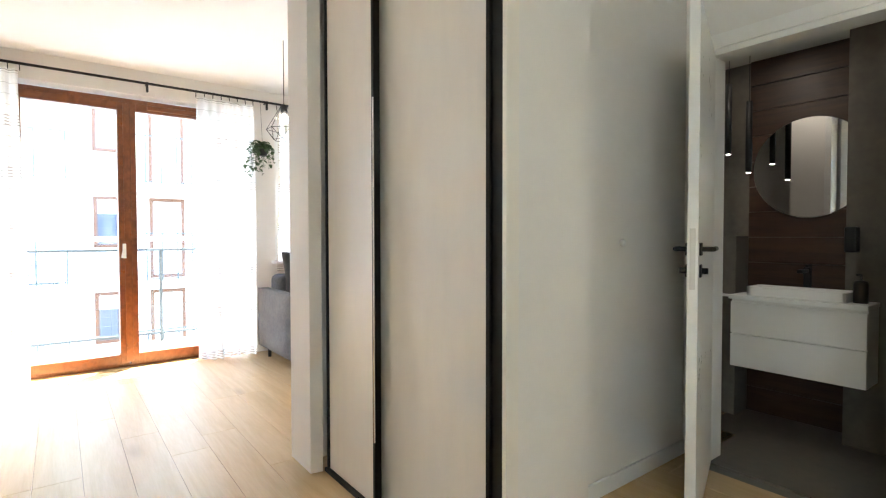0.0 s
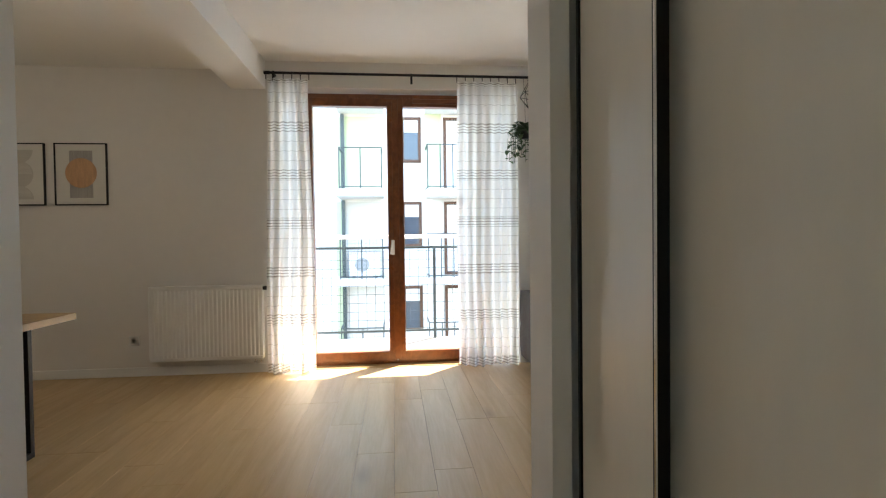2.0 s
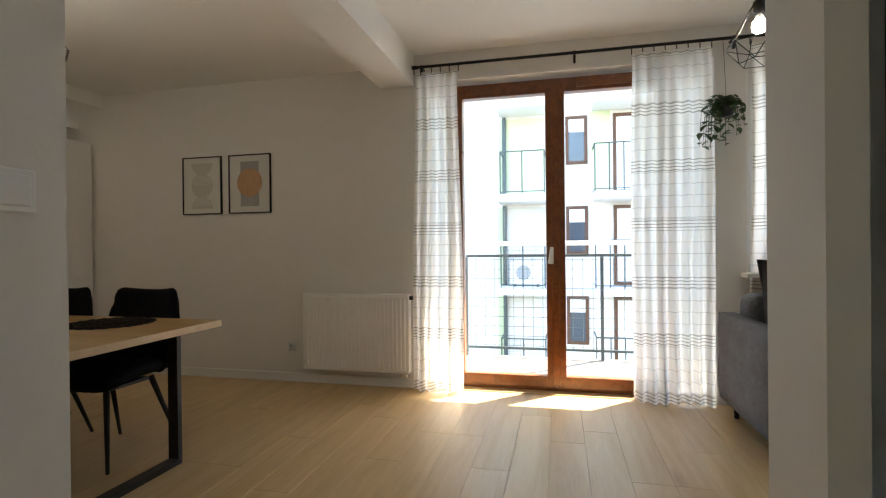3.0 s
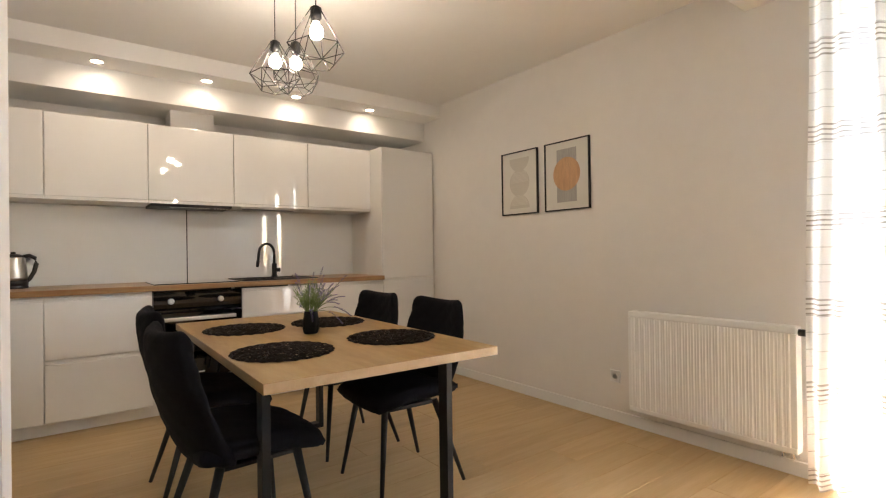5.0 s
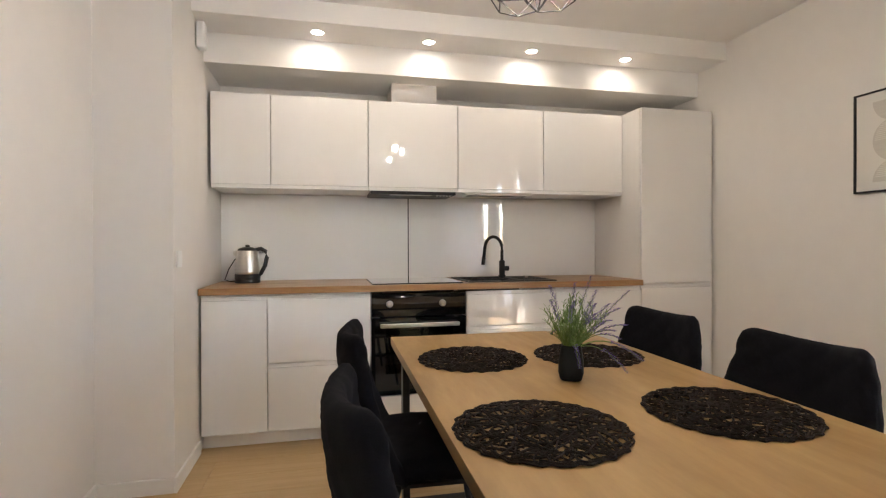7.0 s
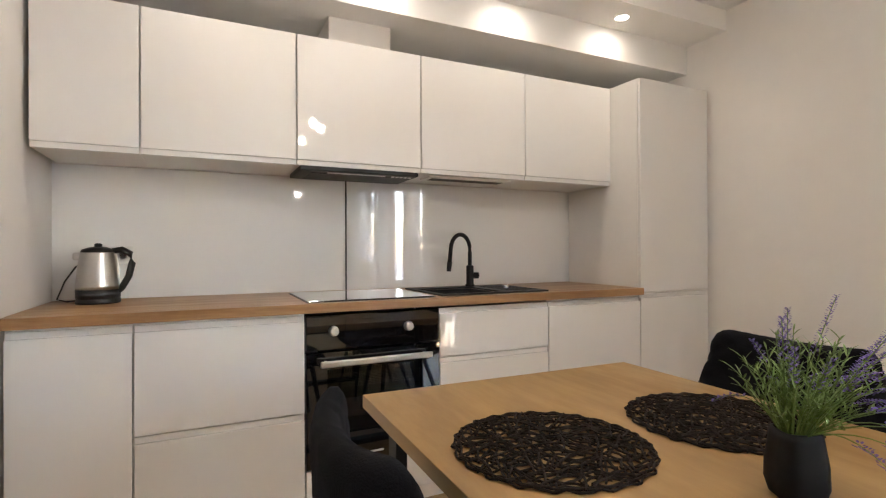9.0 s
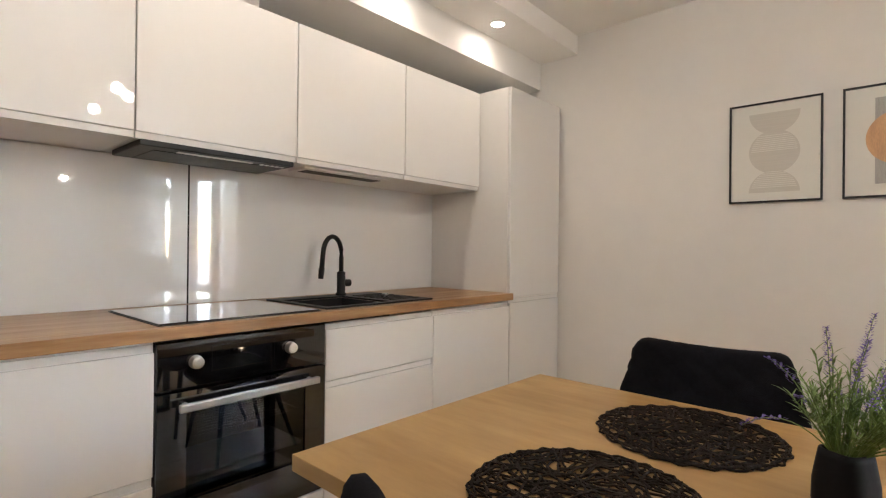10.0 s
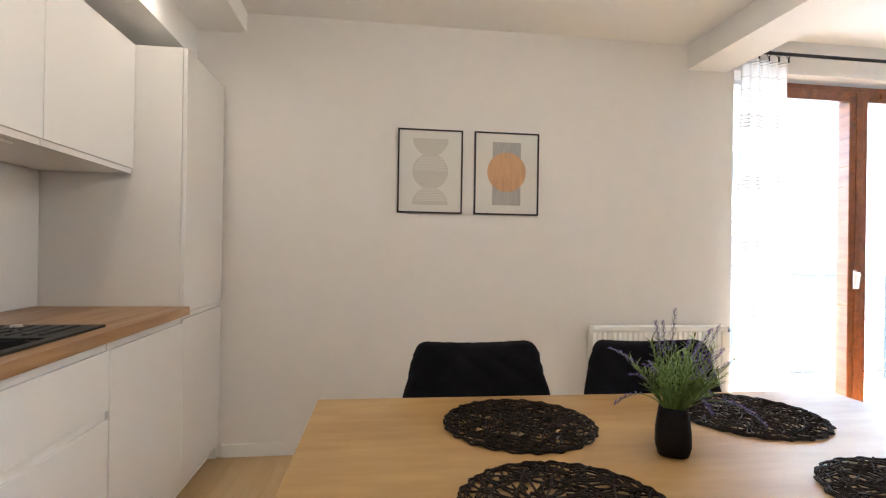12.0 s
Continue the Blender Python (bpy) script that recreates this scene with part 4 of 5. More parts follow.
sh = box(RX0, RX1, WALL_Y - 0.10, WALL_Y - 0.03, RZ1 - 0.036, RZ1, 0.006)
add_box(sh, RX0, RX1, WALL_Y - 0.10, WALL_Y - 0.03, RZ0, RZ0 + 0.031, 0.006)
add_box(sh, RX0, RX0 + 0.021, WALL_Y - 0.10, WALL_Y - 0.03, RZ0 + 0.0312, RZ1 - 0.0362)
add_box(sh, RX1 - 0.021, RX1, WALL_Y - 0.10, WALL_Y - 0.03, RZ0 + 0.0312, RZ1 - 0.0362)
part("casing", sh, WHITEMET, rad)
part("valve", tube([(RX1, WALL_Y - 0.06, RZ1 - 0.03), (RX1 + 0.03, WALL_Y - 0.06, RZ1 - 0.03)], 0.017, 12), PLASTIC, rad, "black thermostat valve")
for x in (RX1 - 0.075, RX1 - 0.03):
    part("pipe", tube([(x, WALL_Y - 0.06, RZ0 + 0.005), (x, WALL_Y - 0.06, RZ0 - 0.03), (x, WALL_Y - 0.0, RZ0 - 0.04)], 0.008, 10), CHROME, rad)
for x in (RX0 + 0.15, RX1 - 0.15):
    part("wall_bracket", box(x - 0.015, x + 0.015, WALL_Y - 0.034, WALL_Y, RZ0 + 0.08, RZ1 - 0.08), WHITEMET, rad)

# ---- dining table and what stands on it ----
TROT, TCX, TCY, TZ, TL, TW = -0.9, -2.368, 3.512, 0.735, 1.745, 0.975
TM = pose(TCX, TCY, 0, 0, 0, TROT)
table = empty("dining_table", TM, label="rectangular dining table with oak-look top and black steel legs", category="table")
part("tabletop", box(-TL / 2, TL / 2, -TW / 2, TW / 2, TZ - 0.036, TZ, 0.0015), TABLEW, table)
for x in (-TL / 2 - 0.0005, TL / 2 - 0.0008):
    part("edge_band", box(x, x + 0.0013, -TW / 2 + 0.001, TW / 2 - 0.001, TZ - 0.035, TZ - 0.0012), TABLEEDGE, table)
for sx in (-1, 1):
    x = sx * (TL / 2 - 0.165)
    for sy in (-1, 1):
        part("leg", box(x - 0.03, x + 0.03, sy * 0.385 - 0.07, sy * 0.385 - 0.04, 0.03, TZ - 0.037, 0.002), BLACK, table)
    part("foot_bar", box(x - 0.03, x + 0.03, -0.455, 0.345, 0.0, 0.03, 0.002), BLACK, table)
    part("top_bar", box(x - 0.03, x + 0.03, -0.425, 0.315, TZ - 0.066, TZ - 0.037, 0.002), BLACK, table)


def placemat(x, y, seed):
    """A round mat of stiff cords that cross at random inside looped rims."""
    rnd = random.Random(seed)
    R = 0.203
    mt = empty("placemat", pose(x, y, TZ + 0.0005, 0, 0, rnd.uniform(0, 360)), label="round dark brown open-woven cord placemat on the table", category="placemat", group="placemats")
    bm = bmesh.new()
    for k in range(300):
        r, t0 = R * 0.95 * math.sqrt((k + 0.5) / 300), 2.39996 * k
        a = t0 + rnd.uniform(0, math.pi)
        c0 = Vector((r * math.cos(t0), r * math.sin(t0), 0))
        d_, n_ = Vector((math.cos(a), math.sin(a), 0)), Vector((-math.sin(a), math.cos(a), 0))
        ln = rnd.uniform(0.024, 0.05)
        p, q = c0 - d_ * ln, c0 + d_ * ln
        p, q = [v if v.length < R else v * (R / v.length) for v in (p, q)]
        side = n_ * rnd.uniform(-0.004, 0.004)
        z0 = rnd.uniform(0.0025, 0.0065)
        pts = [p.lerp(q, t) + side * math.sin(math.pi * t) + Vector((0, 0, z0 + 0.0012 * math.sin(9 * t + k))) for t in (0, 0.2, 0.4, 0.6, 0.8, 1)]
        add_tube(bm, pts, 0.0025, 5)
    cords = part("cord_web", bm, RATTAN, mt)
    cords["kind"] = "stuff"
    for rr, z in ((R, 0.0035), (R * 0.98, 0.006), (R * 0.95, 0.0045)):
        ph = rnd.uniform(0, 6)
        w = 0.0035 if rr > R * 0.9 else 0.007
        ring = [((rr + w * math.sin(23 * t + ph) + 0.6 * w * math.sin(41 * t)) * math.cos(t), (rr + w * math.sin(23 * t + ph) + 0.6 * w * math.sin(41 * t)) * math.sin(t), z + 0.001 * math.sin(23 * t)) for t in (2 * math.pi * i / 160 for i in range(161))]
        part("cord_ring", tube(ring, 0.0026, 5), RATTAN, mt)
    return mt


for k, (x, y) in enumerate(((-1.972, 3.237), (-2.71, 3.285), (-1.978, 3.757), (-2.668, 3.742))):
    placemat(x, y, 20 + k)

VX, VY = -2.362, 3.515
vase = empty("flower_vase", pose(VX, VY, TZ), label="small matt black vase with artificial lavender", category="vase")
pot = lathe([(0.036, 0.0), (0.042, 0.004), (0.049, 0.025), (0.048, 0.06), (0.041, 0.1), (0.0385, 0.112), (0.034, 0.112), (0.034, 0.095), (0.01, 0.09)], sides=32)
for v in pot.verts:                        # rounded square in plan
    t = math.atan2(v.co.y, v.co.x) + 0.5
    f = 0.81 / (abs(math.cos(t)) ** 4 + abs(math.sin(t)) ** 4) ** 0.25
    v.co.x, v.co.y = v.co.x * f, v.co.y * f
part("pot", pot, VASE, vase, smooth=True)
rnd = random.Random(5)
LEAN = Vector((0.30, 0.16, 0))


def leaf_blade(bm, p, d, length, width):
    """A narrow pointed leaf, folded along its middle and bending over."""
    d = d.normalized()
    side = d.cross(Vector((0, 0, 1)))
    if side.length < 0.05:
        side = Vector((1, 0, 0))
    side.normalize()
    up = side.cross(d)
    pr = None
    for k in range(4):
        t = k / 3
        c = p + d * length * t - Vector((0, 0, 1)) * length * 0.25 * t * t
        w = width * math.sin(math.pi * min(0.98, 0.15 + 0.83 * t))
        row = [bm.verts.new(c - side * w), bm.verts.new(c - up * w * 0.35), bm.verts.new(c + side * w)]
        if pr:
            for a in (0, 1):
                bm.faces.new((pr[a], pr[a + 1], row[a + 1], row[a]))
        pr = row


leaves = bmesh.new()
for k in range(58):
    a = rnd.uniform(0, 2 * math.pi)
    tilt = rnd.uniform(0.05, 0.8)
    d = Vector((math.cos(a) * tilt, math.sin(a) * tilt, 1.0)).normalized() + LEAN * rnd.uniform(0.1, 0.7)
    L = rnd.uniform(0.09, 0.19)
    p0 = Vector((math.cos(a) * 0.018, math.sin(a) * 0.018, 0.1))
    pts = [p0 + d * L * t - Vector((0, 0, 1)) * 0.05 * tilt * t * t for t in (0, 0.33, 0.66, 1)]
    part("stem", tube(pts, 0.0014, 4, 0.0008), STEMG, vase)
    for j in range(18):
        t = 0.2 + 0.8 * j / 17
        p = pts[0].lerp(pts[-1], t) + Vector((0, 0, 0.012 * math.sin(math.pi * t)))
        aa = j * 2.4 + k
        leaf_blade(leaves, p, d * 0.9 + Vector((math.cos(aa), math.sin(aa), rnd.uniform(-0.1, 0.5))) * 0.85, rnd.uniform(0.016, 0.036), rnd.uniform(0.0012, 0.0022))
part("leaves", leaves, STEMG, vase)
for k in range(24):
    a = rnd.uniform(0, 2 * math.pi)
    tilt = rnd.uniform(0.12, 1.25) if k > 8 else rnd.uniform(0.1, 0.6)
    L = rnd.uniform(0.19, 0.285) if k <= 8 else rnd.uniform(0.19, 0.29)
    d = (Vector((math.cos(a) * tilt, math.sin(a) * tilt, 1.0)) + LEAN * rnd.uniform(0.3, 1.6)).normalized()
    p0 = Vector((math.cos(a) * 0.015, math.sin(a) * 0.015, 0.1))
    droop = rnd.uniform(0.02, 0.12) * (0.5 + tilt)
    pts = [p0 + d * L * t - Vector((0, 0, 1)) * droop * t * t for t in (i / 9 for i in range(10))]
    sg = tube(pts, 0.0012, 4, 0.0007)
    st = part("flower_stem", sg, STEMG, vase)
    fl = bmesh.new()
    for j in range(26):
        t = 0.55 + 0.45 * j / 25
        i = min(8, int(t * 9))
        p = pts[i].lerp(pts[i + 1], t * 9 - i)
        for s in range(3):
            aa = j * 1.7 + s * 2.1
            r = 0.0048 * (1.08 - 0.75 * (t - 0.55) / 0.45)
            q = p + Vector((math.cos(aa) * r, math.sin(aa) * r, math.sin(aa * 1.3) * r * 0.5))
            leaf_blade(fl, q, Vector((math.cos(aa), math.sin(aa), 0.8)), 0.006, 0.002)
    part("flower_spike", fl, LAVEN, st, "violet lavender spike")

# ---- dining chairs ----
def chair_proto():
    """A padded velvet chair that faces +y, its back rising at -y; the origin is on the floor under the seat."""
    c = empty("dining_chair", label="black velvet dining chair with tufted back and thin metal legs", category="chair", group="chairs round the table")

    def shell(fn, nu, nv, thick):
        bm = bmesh.new()
        grid = [[fn(u / nu * 2 - 1, v / nv) for u in range(nu + 1)] for v in range(nv + 1)]
        fr, bk = [], []
        for v in range(nv + 1):
            r1, r2 = [], []
            for u in range(nu + 1):
                p = grid[v][u]
                du = grid[v][min(u + 1, nu)] - grid[v][max(u - 1, 0)]
                dv = grid[min(v + 1, nv)][u] - grid[max(v - 1, 0)][u]
                nrm = du.cross(dv).normalized()
                uu, vv = u / nu * 2 - 1, v / nv
                e = max(0.0, 1 - abs(uu) ** 6) ** 0.5 * max(0.0, 1 - abs(2 * vv - 1) ** 8) ** 0.5
                h = thick * (0.25 + 0.75 * e) * 0.5
                r1.append(bm.verts.new(p + nrm * h))
                r2.append(bm.verts.new(p - nrm * h))
            fr.append(r1)
            bk.append(r2)
        for v in range(nv):
            for u in range(nu):
                bm.faces.new((fr[v][u], fr[v][u + 1], fr[v + 1][u + 1], fr[v + 1][u]))
                bm.faces.new((bk[v][u], bk[v + 1][u], bk[v + 1][u + 1], bk[v][u + 1]))
        for v in range(nv):
            bm.faces.new((fr[v][0], fr[v + 1][0], bk[v + 1][0], bk[v][0]))
            bm.faces.new((fr[v][nu], bk[v][nu], bk[v + 1][nu], fr[v + 1][nu]))
        for u in range(nu):
            bm.faces.new((fr[0][u], bk[0][u], bk[0][u + 1], fr[0][u + 1]))
            bm.faces.new((fr[nv][u], fr[nv][u + 1], bk[nv][u + 1], bk[nv][u]))
        return bm

    def tuft(u, v, rows, cols):
        a, b = math.pi * cols * (u + 1) / 2, math.pi * rows * v
        return 0.0045 * abs(math.sin(a + b) * math.sin(a - b)) ** 0.5

    def back(u, v):
        w = 0.243 + 0.012 * math.sin(math.pi * min(1, v * 1.1)) - 0.028 * max(0, v - 0.55) / 0.45
        corner = max(0.0, abs(u) - 0.76) / 0.24
        z = 0.43 + 0.472 * v - 0.05 * (1 - math.sqrt(max(0.0, 1 - corner ** 2))) * max(0, v - 0.6) / 0.4 + 0.018 * corner * (1 - v) - 0.02 * (1 - u * u) * v ** 5
        y = -0.185 - 0.115 * v + 0.075 * u * u * (1 - 0.25 * v) - 0.03 * math.sin(math.pi * v)
        return Vector((w * u, y + tuft(u, v, 5, 4), z))

    def seat(u, v):
        w = 0.215 + 0.03 * math.sin(math.pi * (0.15 + 0.75 * v))
        y = -0.215 + 0.455 * v - 0.02 * u * u * v
        z = 0.448 + 0.018 * math.sin(math.pi * v) + 0.032 * u * u * (1 - v) - 0.02 * v ** 6 + tuft(u, v, 4, 4) * 0.8
        return Vector((-w * u, y, z))
    part("backrest", shell(back, 44, 34, 0.058), VELVET, c, smooth=True)
    part("seat", shell(seat, 36, 30, 0.085), VELVET, c, smooth=True)
    fr = box(-0.15, 0.15, -0.13, 0.15, 0.392, 0.408, 0.004)
    part("seat_frame", fr, BLACK, c)
    for sx in (-1, 1):
        for y0, y1 in ((0.145, 0.205), (-0.13, -0.255)):
            part("leg", tube([(sx * 0.145, y0, 0.41), (sx * 0.215, y1, 0.006)], 0.0165, 12, 0.009), BLACK, c, smooth=True)
    return c


chair = chair_proto()
CHAIRS = [(-2.09, 3.85, 178), (-2.71, 3.85, 181), (-1.91, 3.06, 4), (-2.60, 3.10, -2)]
chair.matrix_world = pose(CHAIRS[0][0], CHAIRS[0][1], 0, 0, 0, CHAIRS[0][2])
for x, y, a in CHAIRS[1:]:
    copy_thing(chair, pose(x, y, 0, 0, 0, a))

# ---- wire pendant lamps ----
def cage(parent, cx, cy, ztop, R, rot):
    """A faceted diamond cage: a collar that carries thin wires, open at the bottom."""
    def ring(r, z, n, off):
        return [Vector((cx + r * math.cos(2 * math.pi * (k + off) / n + rot), cy + r * math.sin(2 * math.pi * (k + off) / n + rot), z)) for k in range(n)]
    hub = part("cage", lathe([(0.021, -0.003), (0.0245, -0.003), (0.0245, 0.003), (0.021, 0.003)], cx, cy, ztop, 18), BLACK, parent, "black wire diamond cage")
    a, b, c2 = ring(0.022, ztop, 6, 0), ring(R, ztop - R * 1.35, 6, 0), ring(R * 0.62, ztop - R * 1.95, 6, 0.5)
    for k in range(6):
        for p, q in ((a[k], b[k]), (b[k], b[(k + 1) % 6]), (b[k], c2[k]), (b[(k + 1) % 6], c2[k]), (c2[k], c2[(k + 1) % 6])):
            part("wire", tube([p, q], 0.0021, 6), BLACK, hub)


def pendant_parts(parent, x, y, zb, ceil, R, rot):
    """Cord, holder, bulb and wire cage; zb is the middle of the bulb."""
    part("cord", tube([(x, y, zb + 0.10), (x, y, ceil)], 0.0028, 6), PLASTIC, parent)
    part("lamp_holder", lathe([(0.006, 0.115), (0.016, 0.11), (0.024, 0.09), (0.024, 0.06), (0.018, 0.055), (0.018, 0.045)], x, y, zb, 20), BLACK, parent, smooth=True)
    part("bulb_neck", lathe([(0.016, 0.045), (0.017, 0.028)], x, y, zb, 16), WPLAST, parent)
    part("bulb", lathe([(0.017, 0.03), (0.027, 0.018), (0.0305, 0.0), (0.027, -0.018), (0.016, -0.028), (0.004, -0.0305)], x, y, zb, 20), BULB, parent, "lit round bulb", smooth=True)
    cage(parent, x, y, zb + 0.10, R, rot)


lamp = empty("pendant_lamp", label="black three-cage wire pendant lamp with lit bulbs over the table", category="pendant lamp")
part("ceiling_bar", box(-2.56, -1.92, 3.40, 3.445, KCEIL - 0.03, KCEIL, 0.004), BLACK, lamp)
for x, y, z, R, rot in ((-2.50, 3.395, 2.13, 0.125, 0.2), (-2.42, 3.475, 2.115, 0.125, 0.7), (-1.98, 3.40, 2.10, 0.125, 0.4)):
    pendant_parts(lamp, x, y, z, KCEIL - 0.01, R, rot)
lamp2 = empty("living_pendant_lamp", label="black wire cage pendant lamp with white bulb near the sofa", category="pendant lamp")
pendant_parts(lamp2, 1.155, 4.0, 2.05, LCEIL, 0.13, 0.5)

# ---- sofa corner and hanging plant ----
sofa = empty("sofa", pose(-0.21, 0, 0), label="grey velour sofa with tufted side and dark cushions", category="sofa")
part("base", box(1.665, 3.6, 4.45, 5.25, 0.12, 0.42, 0.03, 3), GREYVEL, sofa)
sd_ = bmesh.new()
n1, n2 = 22, 14
grid = []
for i in range(n1 + 1):
    row = []
    for j in range(n2 + 1):
        y, z = 4.4 + 0.86 * i / n1, 0.11 + 0.56 * j / n2
        e = (1 - abs(2 * i / n1 - 1) ** 8) * (1 - abs(2 * j / n2 - 1) ** 8)
        quilt = 0.010 * abs(math.sin(math.pi * 3 * i / n1)) ** 0.4 * abs(math.sin(math.pi * 2 * j / n2)) ** 0.4
        row.append(sd_.verts.new((1.55 - 0.02 * e - quilt, y, z)))
    grid.append(row)
for i in range(n1):
    for j in range(n2):
        sd_.faces.new((grid[i][j], grid[i][j + 1], grid[i + 1][j + 1], grid[i + 1][j]))
add_box(sd_, 1.549, 1.66, 4.4, 5.26, 0.11, 0.67, 0.02, 3)
part("armrest", sd_, GREYVEL, sofa, smooth=True)
part("backrest", box(1.665, 3.6, 5.02, 5.27, 0.42, 0.80, 0.06, 4), GREYVEL, sofa)
for x in (1.9, 2.8):
    part("seat_cushion", box(x - 0.23, x + 0.66, 4.42, 5.02, 0.42, 0.56, 0.05, 4), GREYVEL, sofa)
for x in (1.62, 3.5):
    for y in (4.5, 5.15):
        part("foot", tube([(x, y, 0.12), (x, y, 0.0)], 0.02, 10, 0.015), BLACK, sofa)


def cushion(x, y, z, w, h, m, rz, label, tilt=-12):
    bm = bmesh.new()
    n = 12
    for s in (-1, 1):
        g = []
        for i in range(n + 1):
            r = []
            for j in range(n + 1):
                u, v = i / n * 2 - 1, j / n * 2 - 1
                e = max(0.0, (1 - u ** 4) * (1 - v ** 4)) ** 0.6
                pin = 1 - 0.06 * (1 - abs(u)) * abs(v) ** 2 - 0.06 * (1 - abs(v)) * abs(u) ** 2
                r.append(bm.verts.new((u * w / 2 * pin, s * 0.075 * e, v * h / 2 * pin)))
            g.append(r)
        for i in range(n):
            for j in range(n):
                f = (g[i][j], g[i + 1][j], g[i + 1][j + 1], g[i][j + 1])
                bm.faces.new(f if s < 0 else f[::-1])
    bmesh.ops.remove_doubles(bm, verts=bm.verts[:], dist=1e-4)
    ob = link("cushion", bm, m, True)
    ob.matrix_world = pose(x, y, z, tilt, 0, rz)
    return tagged(ob, label, "cushion", "sofa cushions")


cushion(1.695, 4.93, 0.80, 0.46, 0.46, DARKFAB, 8, "charcoal fabric cushion leaning on the sofa back")
cushion(1.72, 4.72, 0.735, 0.40, 0.40, WHITEFAB, 20, "white textured cushion on the sofa", -25)

plant = empty("hanging_plant", label="artificial trailing green plant hanging from the curtain rail", category="plant")
PX, PY, PZ = 1.405, ROD_Y - 0.06, 2.01
part("hanger", tube([(PX, ROD_Y, ROD_Z), (PX, PY, PZ + 0.06)], 0.0015, 5), PLASTIC, plant)
part("pot", lathe([(0.025, -0.045), (0.04, -0.04), (0.05, 0.0), (0.05, 0.02), (0.045, 0.02), (0.02, 0.01)], PX, PY, PZ, 20), PLASTIC, plant, smooth=True)
rnd = random.Random(9)
vines, pl = bmesh.new(), bmesh.new()


def round_leaf(bm, p, d, s):
    """A heart-shaped leaf with a fold along its middle."""
    d = d.normalized()
    side = d.cross(Vector((0, 0, 1)))
    side = side.normalized() if side.length > 0.05 else Vector((1, 0, 0))
    up = side.cross(d)
    mid = [p + d * s * t - Vector((0, 0, 1)) * s * 0.25 * t * t for t in (0, 0.4, 0.75, 1.0)]
    m = [bm.verts.new(q) for q in mid]
    for k in (-1, 1):
        e = [bm.verts.new(mid[i] + side * k * s * w + up * s * 0.12) for i, w in ((0, 0.22), (1, 0.42), (2, 0.26))]
        f = [(m[0], m[1], e[1], e[0]), (m[1], m[2], e[2], e[1])]
        for q in f:
            bm.faces.new(q if k > 0 else q[::-1])
        bm.faces.new((m[2], m[3], e[2]) if k > 0 else (m[3], m[2], e[2]))


for k in range(32):
    a = rnd.uniform(0, 2 * math.pi)
    out = rnd.uniform(0.05, 0.16)
    drop = rnd.uniform(0.02, 0.26) if k > 4 else 0.0
    rise = rnd.uniform(0.03, 0.09)
    pts = [Vector((PX, PY, PZ + 0.02)), Vector((PX + 0.5 * out * math.cos(a), PY + 0.35 * out * math.sin(a), PZ + 0.02 + rise)), Vector((PX + out * math.cos(a), PY + 0.6 * out * math.sin(a), PZ + 0.02 + rise * 0.6 - drop * 0.35)), Vector((PX + out * 1.1 * math.cos(a), PY + 0.65 * out * math.sin(a), PZ - drop))]
    add_tube(vines, pts, 0.0015, 4)
    for j in range(9):
        t = 0.25 + 2.7 * j / 8
        i = min(2, int(t))
        p = pts[i].lerp(pts[i + 1], min(1, t - i))
        aa = rnd.uniform(0, 2 * math.pi)
        round_leaf(pl, p, Vector((math.cos(aa), 0.6 * math.sin(aa), rnd.uniform(-0.6, 0.5))), rnd.uniform(0.028, 0.052))
part("vines", vines, LEAFG, plant)
part("leaves", pl, LEAFG, plant)

# ---- built-in wardrobe in the hall ----
ward = empty("wardrobe", label="built-in wardrobe with cream sliding doors in dark profiles", category="wardrobe")
WH = 2.60


def sliding_door(x, y0, y1, label):
    d = part("door", box(x, x + 0.018, y0 + 0.02, y1 - 0.02, 0.02, WH), CREAM, ward, label)
    for ya, yb in ((y0, y0 + 0.022), (y1 - 0.022, y1)):
        part("stile", box(x - 0.008, x + 0.024, ya, yb, 0.02, WH, 0.004), DARKP, d)
    return d


sliding_door(0.848, 2.095, 2.580, "cream front sliding door")
sliding_door(0.898, 1.440, 2.20, "cream rear sliding door")
part("chrome_strip", box(0.836, 0.840, 2.094, 2.101, 0.3, 1.75), CHROME, ward, "thin shiny strip on the door edge")
part("bottom_track", box(0.83, 0.95, 1.44, 2.584, 0.0, 0.018), DARKP, ward)
part("top_track", box(0.83, 0.95, 1.44, 2.584, WH + 0.002, LCEIL), DARKP, ward)
part("jamb_profile", box(0.900, 0.95, 1.390, 1.4395, 0.0, LCEIL), DARKP, ward)
part("back_panel", box(1.26, 1.278, 1.44, 2.60, 0.0, LCEIL), SATIN, ward)
part("end_board", box(0.896, 0.951, 1.372, 1.389, 0.0, LCEIL), CREAM, ward)

# ---- bathroom door ----
dfr = bmesh.new()
add_box(dfr, BATHX - 0.012, BATHX + 0.132, BDY0, BDY0 + 0.04, 0.0, BDTOP, 0.003)
add_box(dfr, BATHX - 0.012, BATHX + 0.132, BDY1 - 0.04, BDY1, 0.0, BDTOP, 0.003)
add_box(dfr, BATHX - 0.012, BATHX + 0.132, BDY0, BDY1, BDTOP - 0.04, BDTOP, 0.003)
for y0, y1, z0, z1 in ((BDY0 - 0.06, BDY0 + 0.01, 0, BDTOP + 0.06), (BDY1 - 0.01, BDY1 + 0.038, 0, BDTOP + 0.06), (BDY0 - 0.06, BDY1 + 0.038, BDTOP - 0.01, BDTOP + 0.06)):
    add_box(dfr, BATHX - 0.022, BATHX - 0.004, y0, y1, z0, z1, 0.003)
